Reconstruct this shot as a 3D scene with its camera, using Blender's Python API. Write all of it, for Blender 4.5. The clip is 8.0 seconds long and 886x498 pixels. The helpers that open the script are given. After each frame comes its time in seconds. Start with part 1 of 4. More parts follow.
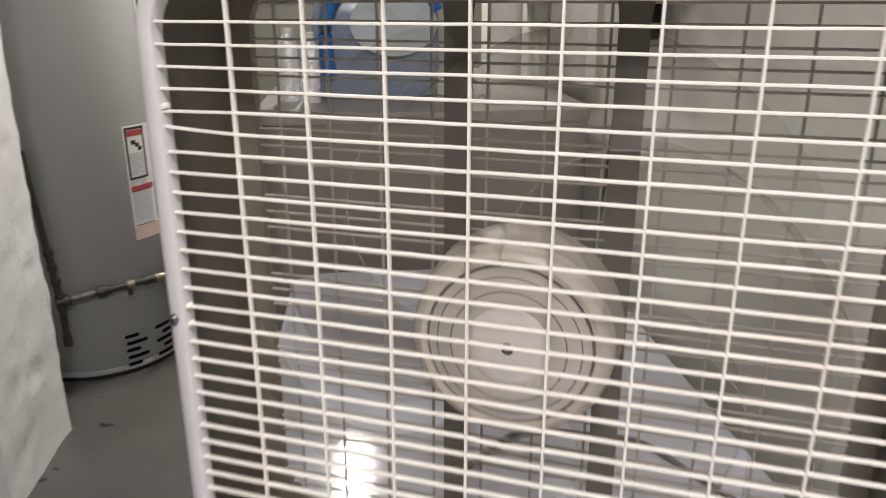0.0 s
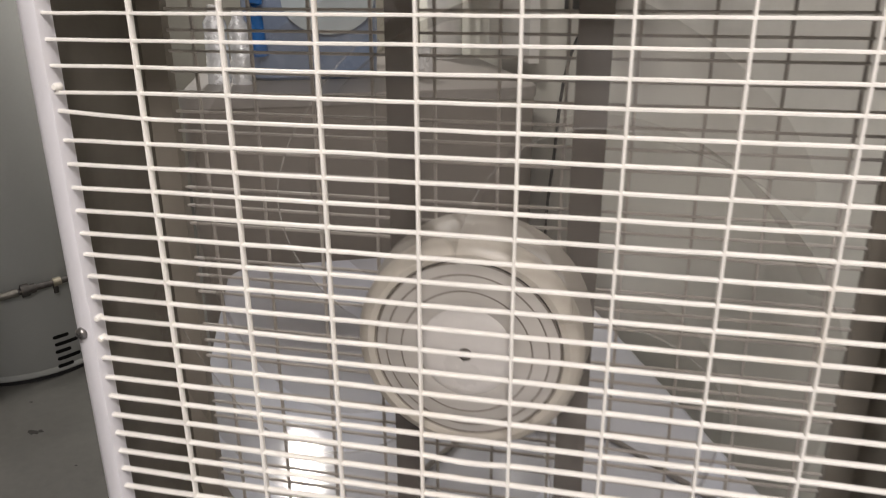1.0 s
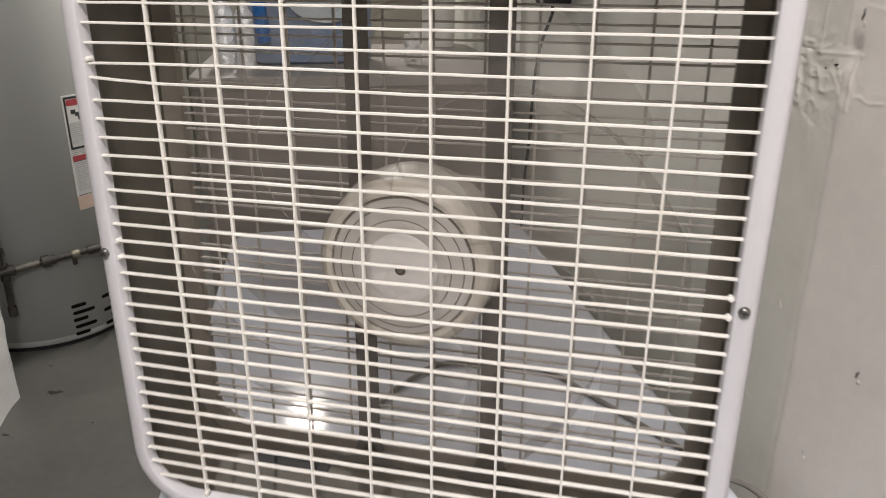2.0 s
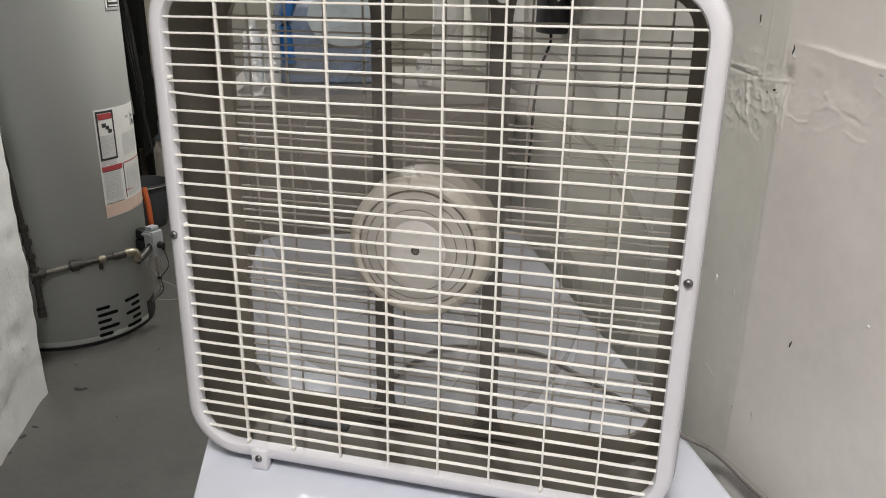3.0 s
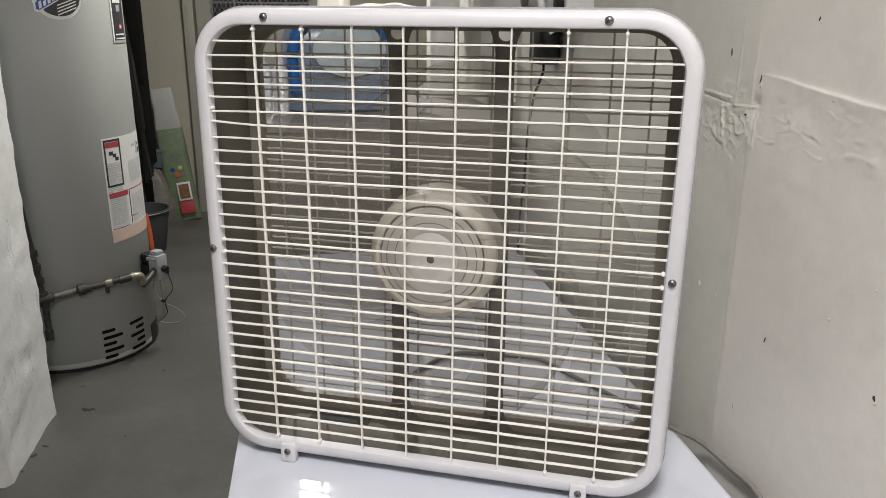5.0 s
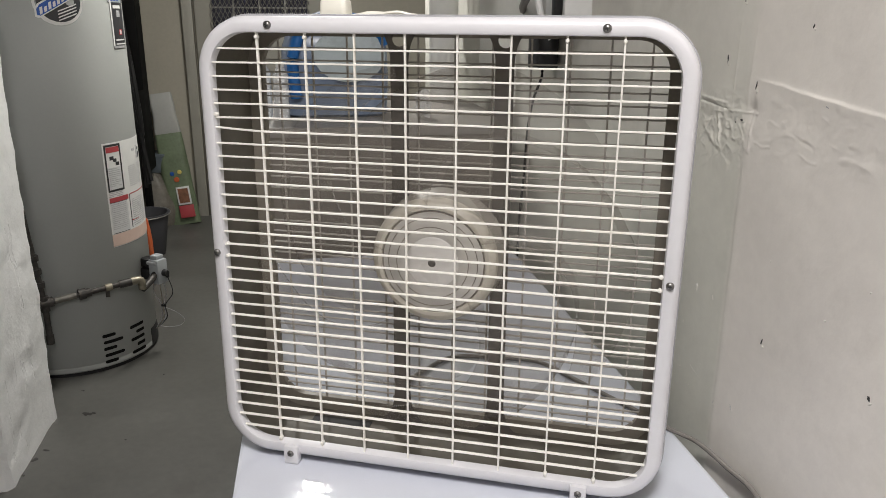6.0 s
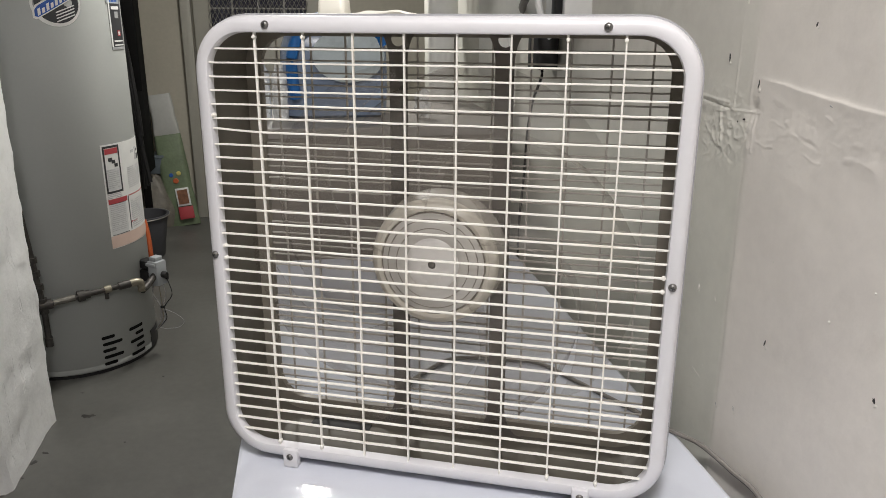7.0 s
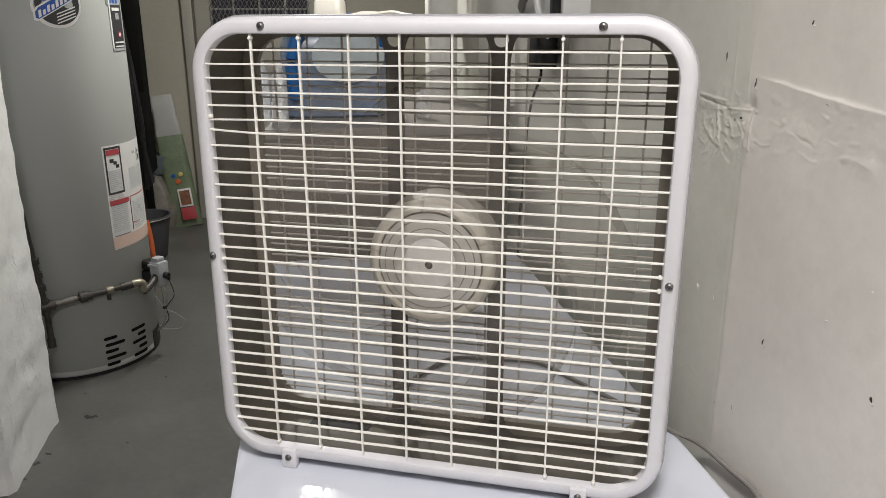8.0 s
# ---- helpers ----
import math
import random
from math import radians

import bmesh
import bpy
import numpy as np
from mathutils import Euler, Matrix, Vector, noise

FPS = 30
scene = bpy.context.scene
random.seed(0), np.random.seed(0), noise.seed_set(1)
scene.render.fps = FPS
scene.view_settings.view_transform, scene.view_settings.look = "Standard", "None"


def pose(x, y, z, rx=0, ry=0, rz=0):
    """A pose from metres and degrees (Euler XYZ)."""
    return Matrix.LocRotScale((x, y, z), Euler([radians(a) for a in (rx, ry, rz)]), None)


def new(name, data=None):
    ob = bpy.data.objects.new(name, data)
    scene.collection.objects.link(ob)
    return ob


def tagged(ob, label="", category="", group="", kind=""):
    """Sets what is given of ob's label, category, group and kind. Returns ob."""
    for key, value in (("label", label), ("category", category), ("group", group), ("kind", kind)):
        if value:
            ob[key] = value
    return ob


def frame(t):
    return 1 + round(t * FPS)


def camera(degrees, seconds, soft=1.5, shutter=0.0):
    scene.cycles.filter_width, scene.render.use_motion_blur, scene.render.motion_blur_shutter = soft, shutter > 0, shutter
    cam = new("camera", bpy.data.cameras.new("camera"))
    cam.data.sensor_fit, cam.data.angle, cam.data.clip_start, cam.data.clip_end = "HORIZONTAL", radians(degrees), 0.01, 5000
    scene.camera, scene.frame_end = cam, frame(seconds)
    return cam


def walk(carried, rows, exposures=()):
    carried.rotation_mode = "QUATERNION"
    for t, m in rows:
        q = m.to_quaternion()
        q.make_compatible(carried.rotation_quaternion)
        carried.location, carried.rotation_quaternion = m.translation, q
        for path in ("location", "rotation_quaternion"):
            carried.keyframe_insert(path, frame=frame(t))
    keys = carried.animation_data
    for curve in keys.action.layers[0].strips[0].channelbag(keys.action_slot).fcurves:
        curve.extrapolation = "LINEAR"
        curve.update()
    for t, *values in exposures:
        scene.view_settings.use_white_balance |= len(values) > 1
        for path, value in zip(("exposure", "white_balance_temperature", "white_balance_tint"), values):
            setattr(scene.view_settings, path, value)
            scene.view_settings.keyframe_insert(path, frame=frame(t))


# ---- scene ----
# The fan stands with its front in the plane y = 0; the building lies turned by 23 degrees against it.
cam = camera(60.7, 8.0, soft=0.5, shutter=0.6)
PATH = [
    (0.0, 0.0956, -0.4547, 1.2852, 17.127, -18.645, 0.011),
    (0.5, 0.0602, -0.3819, 1.2868, 14.256, -18.881, 0.018),
    (1.0, 0.0757, -0.3969, 1.2728, 12.535, -19.984, 0.230),
    (1.5, 0.1188, -0.4441, 1.2712, 12.616, -20.651, 0.119),
    (1.7, 0.1385, -0.4769, 1.2750, 13.048, -20.720, -0.003),
    (2.8, 0.1988, -0.6405, 1.2923, 14.412, -19.539, -0.578),
    (3.0, 0.1984, -0.6672, 1.2976, 14.396, -19.095, -0.805),
    (3.5, 0.1948, -0.7114, 1.3007, 14.129, -18.407, -0.821),
    (4.0, 0.1956, -0.7310, 1.3082, 13.817, -17.798, -0.682),
    (4.5, 0.1981, -0.7508, 1.3086, 13.637, -17.407, -0.529),
    (6.0, 0.1977, -0.7783, 1.3142, 13.362, -16.877, -0.371),
    (6.5, 0.1951, -0.7739, 1.3129, 13.310, -16.848, -0.287),
    (7.0, 0.1957, -0.7705, 1.3129, 13.305, -16.839, -0.219),
    (7.5, 0.1988, -0.7686, 1.3145, 13.352, -16.860, -0.046),
    (8.0, 0.2026, -0.7689, 1.3138, 13.463, -16.889, 0.090),
]
walk(cam, [(t, pose(x, y, z, 90 + pitch, roll, yaw)) for t, x, y, z, yaw, pitch, roll in PATH],
     ((0, 0.04, 6680, 14), (1.7, 0.02, 6680, 14), (2.8, 0, 6500, 10), (8, 0, 6500, 10)))

# ---- building frame, world and lights ----
BA = radians(23)
R_DIR = Vector((math.cos(BA), math.sin(BA), 0))
D_DIR = Vector((-math.sin(BA), math.cos(BA), 0))
BM = Matrix.Rotation(BA, 4, "Z")


def B(r, d, z=0.0):
    """A place in the building: r to the right along the far wall, d ahead along the right-hand wall."""
    return R_DIR * r + D_DIR * d + Vector((0, 0, z))


CEIL = 2.5
world = bpy.data.worlds.new("world")
scene.world = world
world.use_nodes = True
world.node_tree.nodes["Background"].inputs["Color"].default_value = (0.9, 0.95, 1.0, 1)
world.node_tree.nodes["Background"].inputs["Strength"].default_value = 0.02


def area_lamp(name, place, sx, sy, watts, colour):
    data = bpy.data.lights.new(name, "AREA")
    data.shape, data.size, data.size_y, data.energy, data.color = "RECTANGLE", sx, sy, watts, colour
    ob = new(name, data)
    ob.matrix_world = Matrix.Translation(place) @ BM
    return ob


LAMPS = [  # r, d, width, length along d, watts, colour
    (-0.19, 2.56, 0.11, 0.58, 36.0, (1.0, 0.985, 0.93)),
    (-0.20, -1.02, 0.20, 0.55, 34.0, (1.0, 0.965, 0.945)),
]
for lr, ld, lx, ly, lw, lc in LAMPS:
    area_lamp("ceiling_light_glow", B(lr, ld, CEIL - 0.10), lx, ly, lw, lc)
scene.view_settings.exposure = 0.0


# ---- materials ----
def nodes_of(name):
    m = bpy.data.materials.new(name)
    m.use_nodes = True
    nt = m.node_tree
    return m, nt, nt.nodes["Principled BSDF"]


def N(nt, kind, **props):
    n = nt.nodes.new(kind)
    for k, v in props.items():
        n.inputs[k].default_value = v
    return n


def mat(name, colour, rough=0.5, metal=0.0, spread=0.12, scale=6.0, fine=60.0, bump=0.15, dist=0.002, stain=None, stain_amount=0.0, stain_scale=2.5, coat=0.0, random_tint=0.0):
    """A surface with two scales of tone, a fine relief and, if asked for, stains of a second colour."""
    m, nt, p = nodes_of(name)
    tc = N(nt, "ShaderNodeTexCoord")
    big = N(nt, "ShaderNodeTexNoise", Scale=scale, Detail=5.0, Roughness=0.6)
    small = N(nt, "ShaderNodeTexNoise", Scale=fine, Detail=4.0, Roughness=0.65)
    for n in (big, small):
        nt.links.new(tc.outputs["Object"], n.inputs["Vector"])
    mix = N(nt, "ShaderNodeMath")
    mix.operation = "ADD"
    half = N(nt, "ShaderNodeMath")
    half.operation = "MULTIPLY"
    half.inputs[1].default_value = 0.5
    nt.links.new(big.outputs["Fac"], mix.inputs[0])
    nt.links.new(small.outputs["Fac"], half.inputs[0])
    nt.links.new(half.outputs[0], mix.inputs[1])
    ramp = N(nt, "ShaderNodeMapRange")
    ramp.inputs["From Min"].default_value, ramp.inputs["From Max"].default_value = 0.5, 1.0
    ramp.inputs["To Min"].default_value, ramp.inputs["To Max"].default_value = 1 - spread, 1 + spread
    nt.links.new(mix.outputs[0], ramp.inputs["Value"])
    hsv = N(nt, "ShaderNodeHueSaturation", Color=(*colour, 1))
    nt.links.new(ramp.outputs[0], hsv.inputs["Value"])
    out = hsv.outputs["Color"]
    if random_tint:
        info = N(nt, "ShaderNodeObjectInfo")
        rr = N(nt, "ShaderNodeMapRange")
        rr.inputs["To Min"].default_value, rr.inputs["To Max"].default_value = 1 - random_tint, 1 + random_tint
        nt.links.new(info.outputs["Random"], rr.inputs["Value"])
        h2 = N(nt, "ShaderNodeHueSaturation")
        nt.links.new(out, h2.inputs["Color"])
        nt.links.new(rr.outputs[0], h2.inputs["Value"])
        out = h2.outputs["Color"]
    if stain:
        st = N(nt, "ShaderNodeTexNoise", Scale=stain_scale, Detail=7.0, Roughness=0.7)
        nt.links.new(tc.outputs["Object"], st.inputs["Vector"])
        sr = N(nt, "ShaderNodeMapRange")
        sr.inputs["From Min"].default_value, sr.inputs["From Max"].default_value = 0.54, 0.72
        sr.inputs["To Max"].default_value = stain_amount
        nt.links.new(st.outputs["Fac"], sr.inputs["Value"])
        mx = N(nt, "ShaderNodeMix")
        mx.data_type = "RGBA"
        nt.links.new(sr.outputs[0], mx.inputs["Factor"])
        nt.links.new(out, mx.inputs["A"])
        mx.inputs["B"].default_value = (*stain, 1)
        out = mx.outputs["Result"]
    nt.links.new(out, p.inputs["Base Color"])
    p.inputs["Metallic"].default_value = metal
    rg = N(nt, "ShaderNodeMapRange")
    rg.inputs["From Min"].default_value, rg.inputs["From Max"].default_value = 0.3, 0.7
    rg.inputs["To Min"].default_value, rg.inputs["To Max"].default_value = max(0.02, rough - 0.07), min(1, rough + 0.07)
    nt.links.new(big.outputs["Fac"], rg.inputs["Value"])
    nt.links.new(rg.outputs[0], p.inputs["Roughness"])
    p.inputs["Coat Weight"].default_value = coat
    if bump:
        b = N(nt, "ShaderNodeBump", Strength=bump, Distance=dist)
        nt.links.new(mix.outputs[0], b.inputs["Height"])
        nt.links.new(b.outputs["Normal"], p.inputs["Normal"])
    return m


def clear_plastic(name, tint, clear, rough):
    """Smoke-clear moulded plastic: mostly see-through, with a faint milky body and a sharp gloss."""
    m, nt, p = nodes_of(name)
    p.inputs["Base Color"].default_value = (*tint, 1)
    p.inputs["Roughness"].default_value = rough
    tr = N(nt, "ShaderNodeBsdfTransparent", Color=(0.97, 0.965, 0.96, 1))
    mx = N(nt, "ShaderNodeMixShader", Fac=clear)
    tc = N(nt, "ShaderNodeTexCoord")
    nz = N(nt, "ShaderNodeTexNoise", Scale=14.0, Detail=5.0)
    nt.links.new(tc.outputs["Object"], nz.inputs["Vector"])
    mr = N(nt, "ShaderNodeMapRange")
    mr.inputs["To Min"].default_value, mr.inputs["To Max"].default_value = clear - min(0.12, 0.8 * (1 - clear)), clear + min(0.1, 0.8 * (1 - clear))
    nt.links.new(nz.outputs["Fac"], mr.inputs["Value"])
    nt.links.new(mr.outputs[0], mx.inputs["Fac"])
    nt.links.new(p.outputs[0], mx.inputs[1])
    nt.links.new(tr.outputs[0], mx.inputs[2])
    nt.links.new(mx.outputs[0], nt.nodes["Material Output"].inputs["Surface"])
    return m


def glow(name, colour, strength):
    m, nt, p = nodes_of(name)
    p.inputs["Base Color"].default_value = (0.8, 0.8, 0.8, 1)
    p.inputs["Emission Color"].default_value = (*colour, 1)
    p.inputs["Emission Strength"].default_value = strength
    return m


M_BEZEL = mat("painted_bezel", (0.66, 0.655, 0.685), 0.38, spread=0.03, scale=9, bump=0.05, stain=(0.62, 0.58, 0.52), stain_amount=0.12, stain_scale=14)
M_WIRE = mat("ivory_grille_plastic", (0.86, 0.84, 0.79), 0.42, spread=0.06, scale=20, bump=0.05, stain=(0.62, 0.52, 0.38), stain_amount=0.35, stain_scale=9)
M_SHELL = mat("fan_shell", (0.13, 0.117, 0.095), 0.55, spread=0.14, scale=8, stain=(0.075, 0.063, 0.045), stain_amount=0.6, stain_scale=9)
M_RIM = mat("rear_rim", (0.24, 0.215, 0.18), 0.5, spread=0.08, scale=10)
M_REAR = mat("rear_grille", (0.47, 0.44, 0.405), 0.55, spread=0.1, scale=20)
M_STRAP = mat("motor_strap", (0.15, 0.135, 0.122), 0.55, metal=0.2, spread=0.1, scale=20)
M_BLADE = clear_plastic("smoke_clear_blade", (0.36, 0.34, 0.31), 0.93, 0.35)
M_EDGE = clear_plastic("clear_blade_edge", (0.85, 0.85, 0.83), 0.89, 0.06)
M_DOME = mat("pale_hub_dome", (0.63, 0.61, 0.59), 0.3, spread=0.04, scale=30, bump=0.03, coat=0.3)
M_HUB = clear_plastic("milky_hub", (0.56, 0.535, 0.50), 0.16, 0.15)
M_SKIRT = clear_plastic("milky_skirt", (0.64, 0.605, 0.545), 0.40, 0.45)
M_HUBRING = mat("hub_ring", (0.52, 0.485, 0.425), 0.4, spread=0.08, scale=30)
M_HUBLINE = mat("hub_groove", (0.21, 0.185, 0.16), 0.6)
M_MOTOR = mat("motor_casing", (0.55, 0.53, 0.50), 0.45, metal=0.3, spread=0.1, scale=20)
M_STEEL = mat("screw_steel", (0.20, 0.195, 0.19), 0.35, metal=0.9, spread=0.2, scale=90, bump=0.1)
M_DARK = mat("dark_recess", (0.03, 0.03, 0.03), 0.6)
M_FREEZER = mat("white_enamel", (0.62, 0.645, 0.72), 0.045, spread=0.02, scale=4, fine=300, bump=0.012, dist=0.0004)
M_FLOOR = mat("grey_floor_paint", (0.108, 0.107, 0.099), 0.42, spread=0.20, scale=2.2, fine=35, bump=0.12, dist=0.004, stain=(0.075, 0.072, 0.064), stain_amount=0.55, stain_scale=3.0)
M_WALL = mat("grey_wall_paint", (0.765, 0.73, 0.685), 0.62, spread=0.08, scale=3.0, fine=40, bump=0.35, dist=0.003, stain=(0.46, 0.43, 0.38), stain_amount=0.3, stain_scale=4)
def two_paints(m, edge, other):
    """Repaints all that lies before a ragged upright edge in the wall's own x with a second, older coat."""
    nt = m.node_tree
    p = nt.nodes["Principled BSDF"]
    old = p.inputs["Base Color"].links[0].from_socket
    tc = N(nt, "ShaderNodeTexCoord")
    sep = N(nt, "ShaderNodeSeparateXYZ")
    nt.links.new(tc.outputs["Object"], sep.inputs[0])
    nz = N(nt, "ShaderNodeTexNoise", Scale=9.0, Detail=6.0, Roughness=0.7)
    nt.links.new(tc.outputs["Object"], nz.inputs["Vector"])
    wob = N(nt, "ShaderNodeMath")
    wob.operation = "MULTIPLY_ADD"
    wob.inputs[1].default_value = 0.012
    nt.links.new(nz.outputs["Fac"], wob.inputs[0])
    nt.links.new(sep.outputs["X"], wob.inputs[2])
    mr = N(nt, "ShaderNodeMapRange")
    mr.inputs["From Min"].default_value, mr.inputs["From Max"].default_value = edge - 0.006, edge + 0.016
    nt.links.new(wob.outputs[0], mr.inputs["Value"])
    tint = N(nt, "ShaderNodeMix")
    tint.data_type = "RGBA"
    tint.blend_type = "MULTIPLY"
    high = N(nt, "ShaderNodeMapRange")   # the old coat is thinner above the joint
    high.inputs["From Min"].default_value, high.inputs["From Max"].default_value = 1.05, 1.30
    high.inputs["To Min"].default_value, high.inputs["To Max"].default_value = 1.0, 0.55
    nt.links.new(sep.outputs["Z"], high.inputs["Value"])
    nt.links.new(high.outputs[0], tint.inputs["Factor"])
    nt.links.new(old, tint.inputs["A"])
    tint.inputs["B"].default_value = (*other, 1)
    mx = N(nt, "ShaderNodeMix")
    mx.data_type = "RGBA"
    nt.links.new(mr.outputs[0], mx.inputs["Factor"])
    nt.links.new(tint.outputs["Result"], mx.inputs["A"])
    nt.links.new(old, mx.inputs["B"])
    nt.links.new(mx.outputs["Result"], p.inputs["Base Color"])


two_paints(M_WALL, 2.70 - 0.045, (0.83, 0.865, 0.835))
M_WALL.node_tree.nodes["Principled BSDF"].inputs["Specular IOR Level"].default_value = 0.3
M_FLANGE = mat("grey_steel_flange", (0.40, 0.40, 0.425), 0.4, metal=0.2, spread=0.08, scale=14)
M_PIPE = mat("white_pipe_paint", (0.82, 0.815, 0.78), 0.4, spread=0.06, scale=6)
M_BRIGHT = mat("bright_steel", (0.62, 0.63, 0.64), 0.22, metal=0.9, spread=0.08, scale=30)
M_CRACK = mat("wall_ridge_paint", (0.68, 0.66, 0.61), 0.4, spread=0.08, scale=12, bump=0.3)
M_FAR = mat("beige_wall_paint", (0.44, 0.41, 0.34), 0.6, spread=0.08, scale=2.5, fine=40, bump=0.2, dist=0.004)
M_PIER = mat("white_limewash", (0.91, 0.91, 0.915), 0.45, spread=0.06, scale=12, fine=48, bump=0.6, dist=0.0045, stain=(0.70, 0.70, 0.69), stain_amount=0.4, stain_scale=6)


def chipped(m, scale, depth):
    """Adds sparse slanting knocks and flaked spots to a surface's relief."""
    nt = m.node_tree
    p = nt.nodes["Principled BSDF"]
    before = p.inputs["Normal"].links[0].from_node
    tc = N(nt, "ShaderNodeTexCoord")
    mp = N(nt, "ShaderNodeMapping", Rotation=(0.0, 0.7, 0.0), Scale=(1.0, 1.0, 0.35))
    nt.links.new(tc.outputs["Object"], mp.inputs["Vector"])
    nz = N(nt, "ShaderNodeTexNoise", Scale=scale, Detail=3.0, Roughness=0.55)
    nt.links.new(mp.outputs[0], nz.inputs["Vector"])
    mr = N(nt, "ShaderNodeMapRange")
    mr.inputs["From Min"].default_value, mr.inputs["From Max"].default_value = 0.63, 0.68
    nt.links.new(nz.outputs["Fac"], mr.inputs["Value"])
    b = N(nt, "ShaderNodeBump", Strength=0.55, Distance=depth)
    b.invert = True
    nt.links.new(mr.outputs[0], b.inputs["Height"])
    nt.links.new(before.outputs["Normal"], b.inputs["Normal"])
    nt.links.new(b.outputs["Normal"], p.inputs["Normal"])


chipped(M_PIER, 24.0, 0.004)
M_CEIL = mat("ceiling_paint", (0.62, 0.60, 0.56), 0.8, spread=0.08, scale=3)
M_TANK = mat("heater_grey_enamel", (0.335, 0.345, 0.335), 0.45, spread=0.04, scale=3, fine=120, bump=0.03, dist=0.0008)
M_PAPER = mat("label_paper", (0.74, 0.74, 0.73), 0.45, spread=0.04, scale=20, bump=0.05)
M_PINK = mat("label_salmon", (0.66, 0.50, 0.43), 0.5, spread=0.05, scale=20)
M_PANEL = mat("label_grey", (0.60, 0.605, 0.61), 0.45, spread=0.05, scale=20)
M_FINE = mat("fine_print", (0.47, 0.47, 0.48), 0.5, spread=0.25, scale=160)
M_RED = mat("label_red", (0.42, 0.06, 0.07), 0.45, spread=0.05)
M_INK = mat("printing_ink", (0.035, 0.035, 0.04), 0.5, spread=0.05)
M_GREYINK = mat("small_print_grey", (0.34, 0.34, 0.35), 0.5, spread=0.2, scale=120)
M_BLUE = mat("sticker_blue", (0.02, 0.09, 0.38), 0.35, spread=0.05)
M_IRON = mat("black_iron_pipe", (0.075, 0.07, 0.066), 0.5, metal=0.6, spread=0.3, scale=30, stain=(0.20, 0.16, 0.12), stain_amount=0.3, stain_scale=25)
M_STEELPIPE = mat("dull_pipe_nipple", (0.20, 0.19, 0.17), 0.45, metal=0.6, spread=0.25, scale=40, stain=(0.07, 0.06, 0.05), stain_amount=0.5, stain_scale=30)
M_BRASS = mat("aged_fitting", (0.33, 0.30, 0.235), 0.4, metal=0.7, spread=0.2, scale=40)
M_VALVE = mat("gas_valve_grey", (0.36, 0.38, 0.40), 0.4, spread=0.06)
M_BLACK = mat("black_plastic", (0.012, 0.012, 0.013), 0.5, spread=0.2, scale=12)
M_PITCH = mat("matt_black_paint", (0.005, 0.005, 0.005), 0.85, spread=0.2, scale=12)
M_PITCH.node_tree.nodes["Principled BSDF"].inputs["Specular IOR Level"].default_value = 0.15
M_CORD = mat("grey_cord", (0.22, 0.205, 0.19), 0.5, spread=0.08)
M_SOILBAG = mat("soil_bag_plastic", (0.16, 0.145, 0.12), 0.45, spread=0.3, scale=14, bump=0.4, dist=0.012)
M_TUB = mat("grey_blue_tub", (0.13, 0.155, 0.175), 0.4, spread=0.15, scale=9)
M_BUCKET = mat("dark_grey_bucket", (0.07, 0.07, 0.078), 0.5, spread=0.1)
M_ORANGE = mat("orange_plastic", (0.55, 0.12, 0.04), 0.5, spread=0.05)
M_GREEN = mat("green_seed_bag", (0.15, 0.19, 0.115), 0.5, spread=0.25, scale=10, bump=0.3, dist=0.01)
M_BAGTOP = mat("pale_bag_top", (0.42, 0.42, 0.40), 0.5, spread=0.08)
M_CREAM = mat("cream_knob", (0.80, 0.78, 0.70), 0.4, spread=0.03)
M_JUG = mat("blue_jug", (0.02, 0.14, 0.42), 0.28, spread=0.12, scale=20)
M_FOIL = mat("silver_foil", (0.80, 0.82, 0.84), 0.25, metal=0.3, spread=0.2, scale=40, bump=0.6, dist=0.01)
M_DOOR = mat("grey_door_paint", (0.36, 0.345, 0.30), 0.5, spread=0.06, scale=4)
M_NAVY = mat("dark_night_glass", (0.012, 0.012, 0.03), 0.15, spread=0.2)
M_MESH = mat("steel_mesh", (0.30, 0.29, 0.27), 0.5, metal=0.5, spread=0.15, scale=40)
M_DIFF = glow("lamp_diffuser", (1.0, 0.96, 0.9), 9.0)
M_LAMPBODY = mat("lamp_housing", (0.7, 0.7, 0.7), 0.5, spread=0.03)


# ---- mesh tools ----
def mesh_from(name, bm, material, smooth=True):
    bmesh.ops.recalc_face_normals(bm, faces=bm.faces)
    me = bpy.data.meshes.new(name)
    bm.to_mesh(me)
    bm.free()
    if material:
        for one in material if isinstance(material, (list, tuple)) else [material]:
            me.materials.append(one)
    if smooth:
        me.polygons.foreach_set("use_smooth", [True] * len(me.polygons))
        me.set_sharp_from_angle(angle=radians(38))
        for face in me.polygons:
            if len(face.vertices) > 8:
                face.use_smooth = False
    return me


def part(name, bm, material, parent, label="", smooth=True):
    """One mesh object under a thing or a part."""
    ob = new(name, mesh_from(name, bm, material, smooth))
    ob.parent = parent
    if label:
        tagged(ob, label)
    return ob


def thing(name, label, category, group="", kind="", at=None):
    ob = new(name)
    ob.empty_display_size = 0.05
    if at is not None:
        ob.matrix_world = at
    return tagged(ob, label, category, group, kind)


def solid(name, bm, material, label, category, kind="", at=None, smooth=True):
    ob = new(name, mesh_from(name, bm, material, smooth))
    if at is not None:
        ob.matrix_world = at
    return tagged(ob, label, category, "", kind)


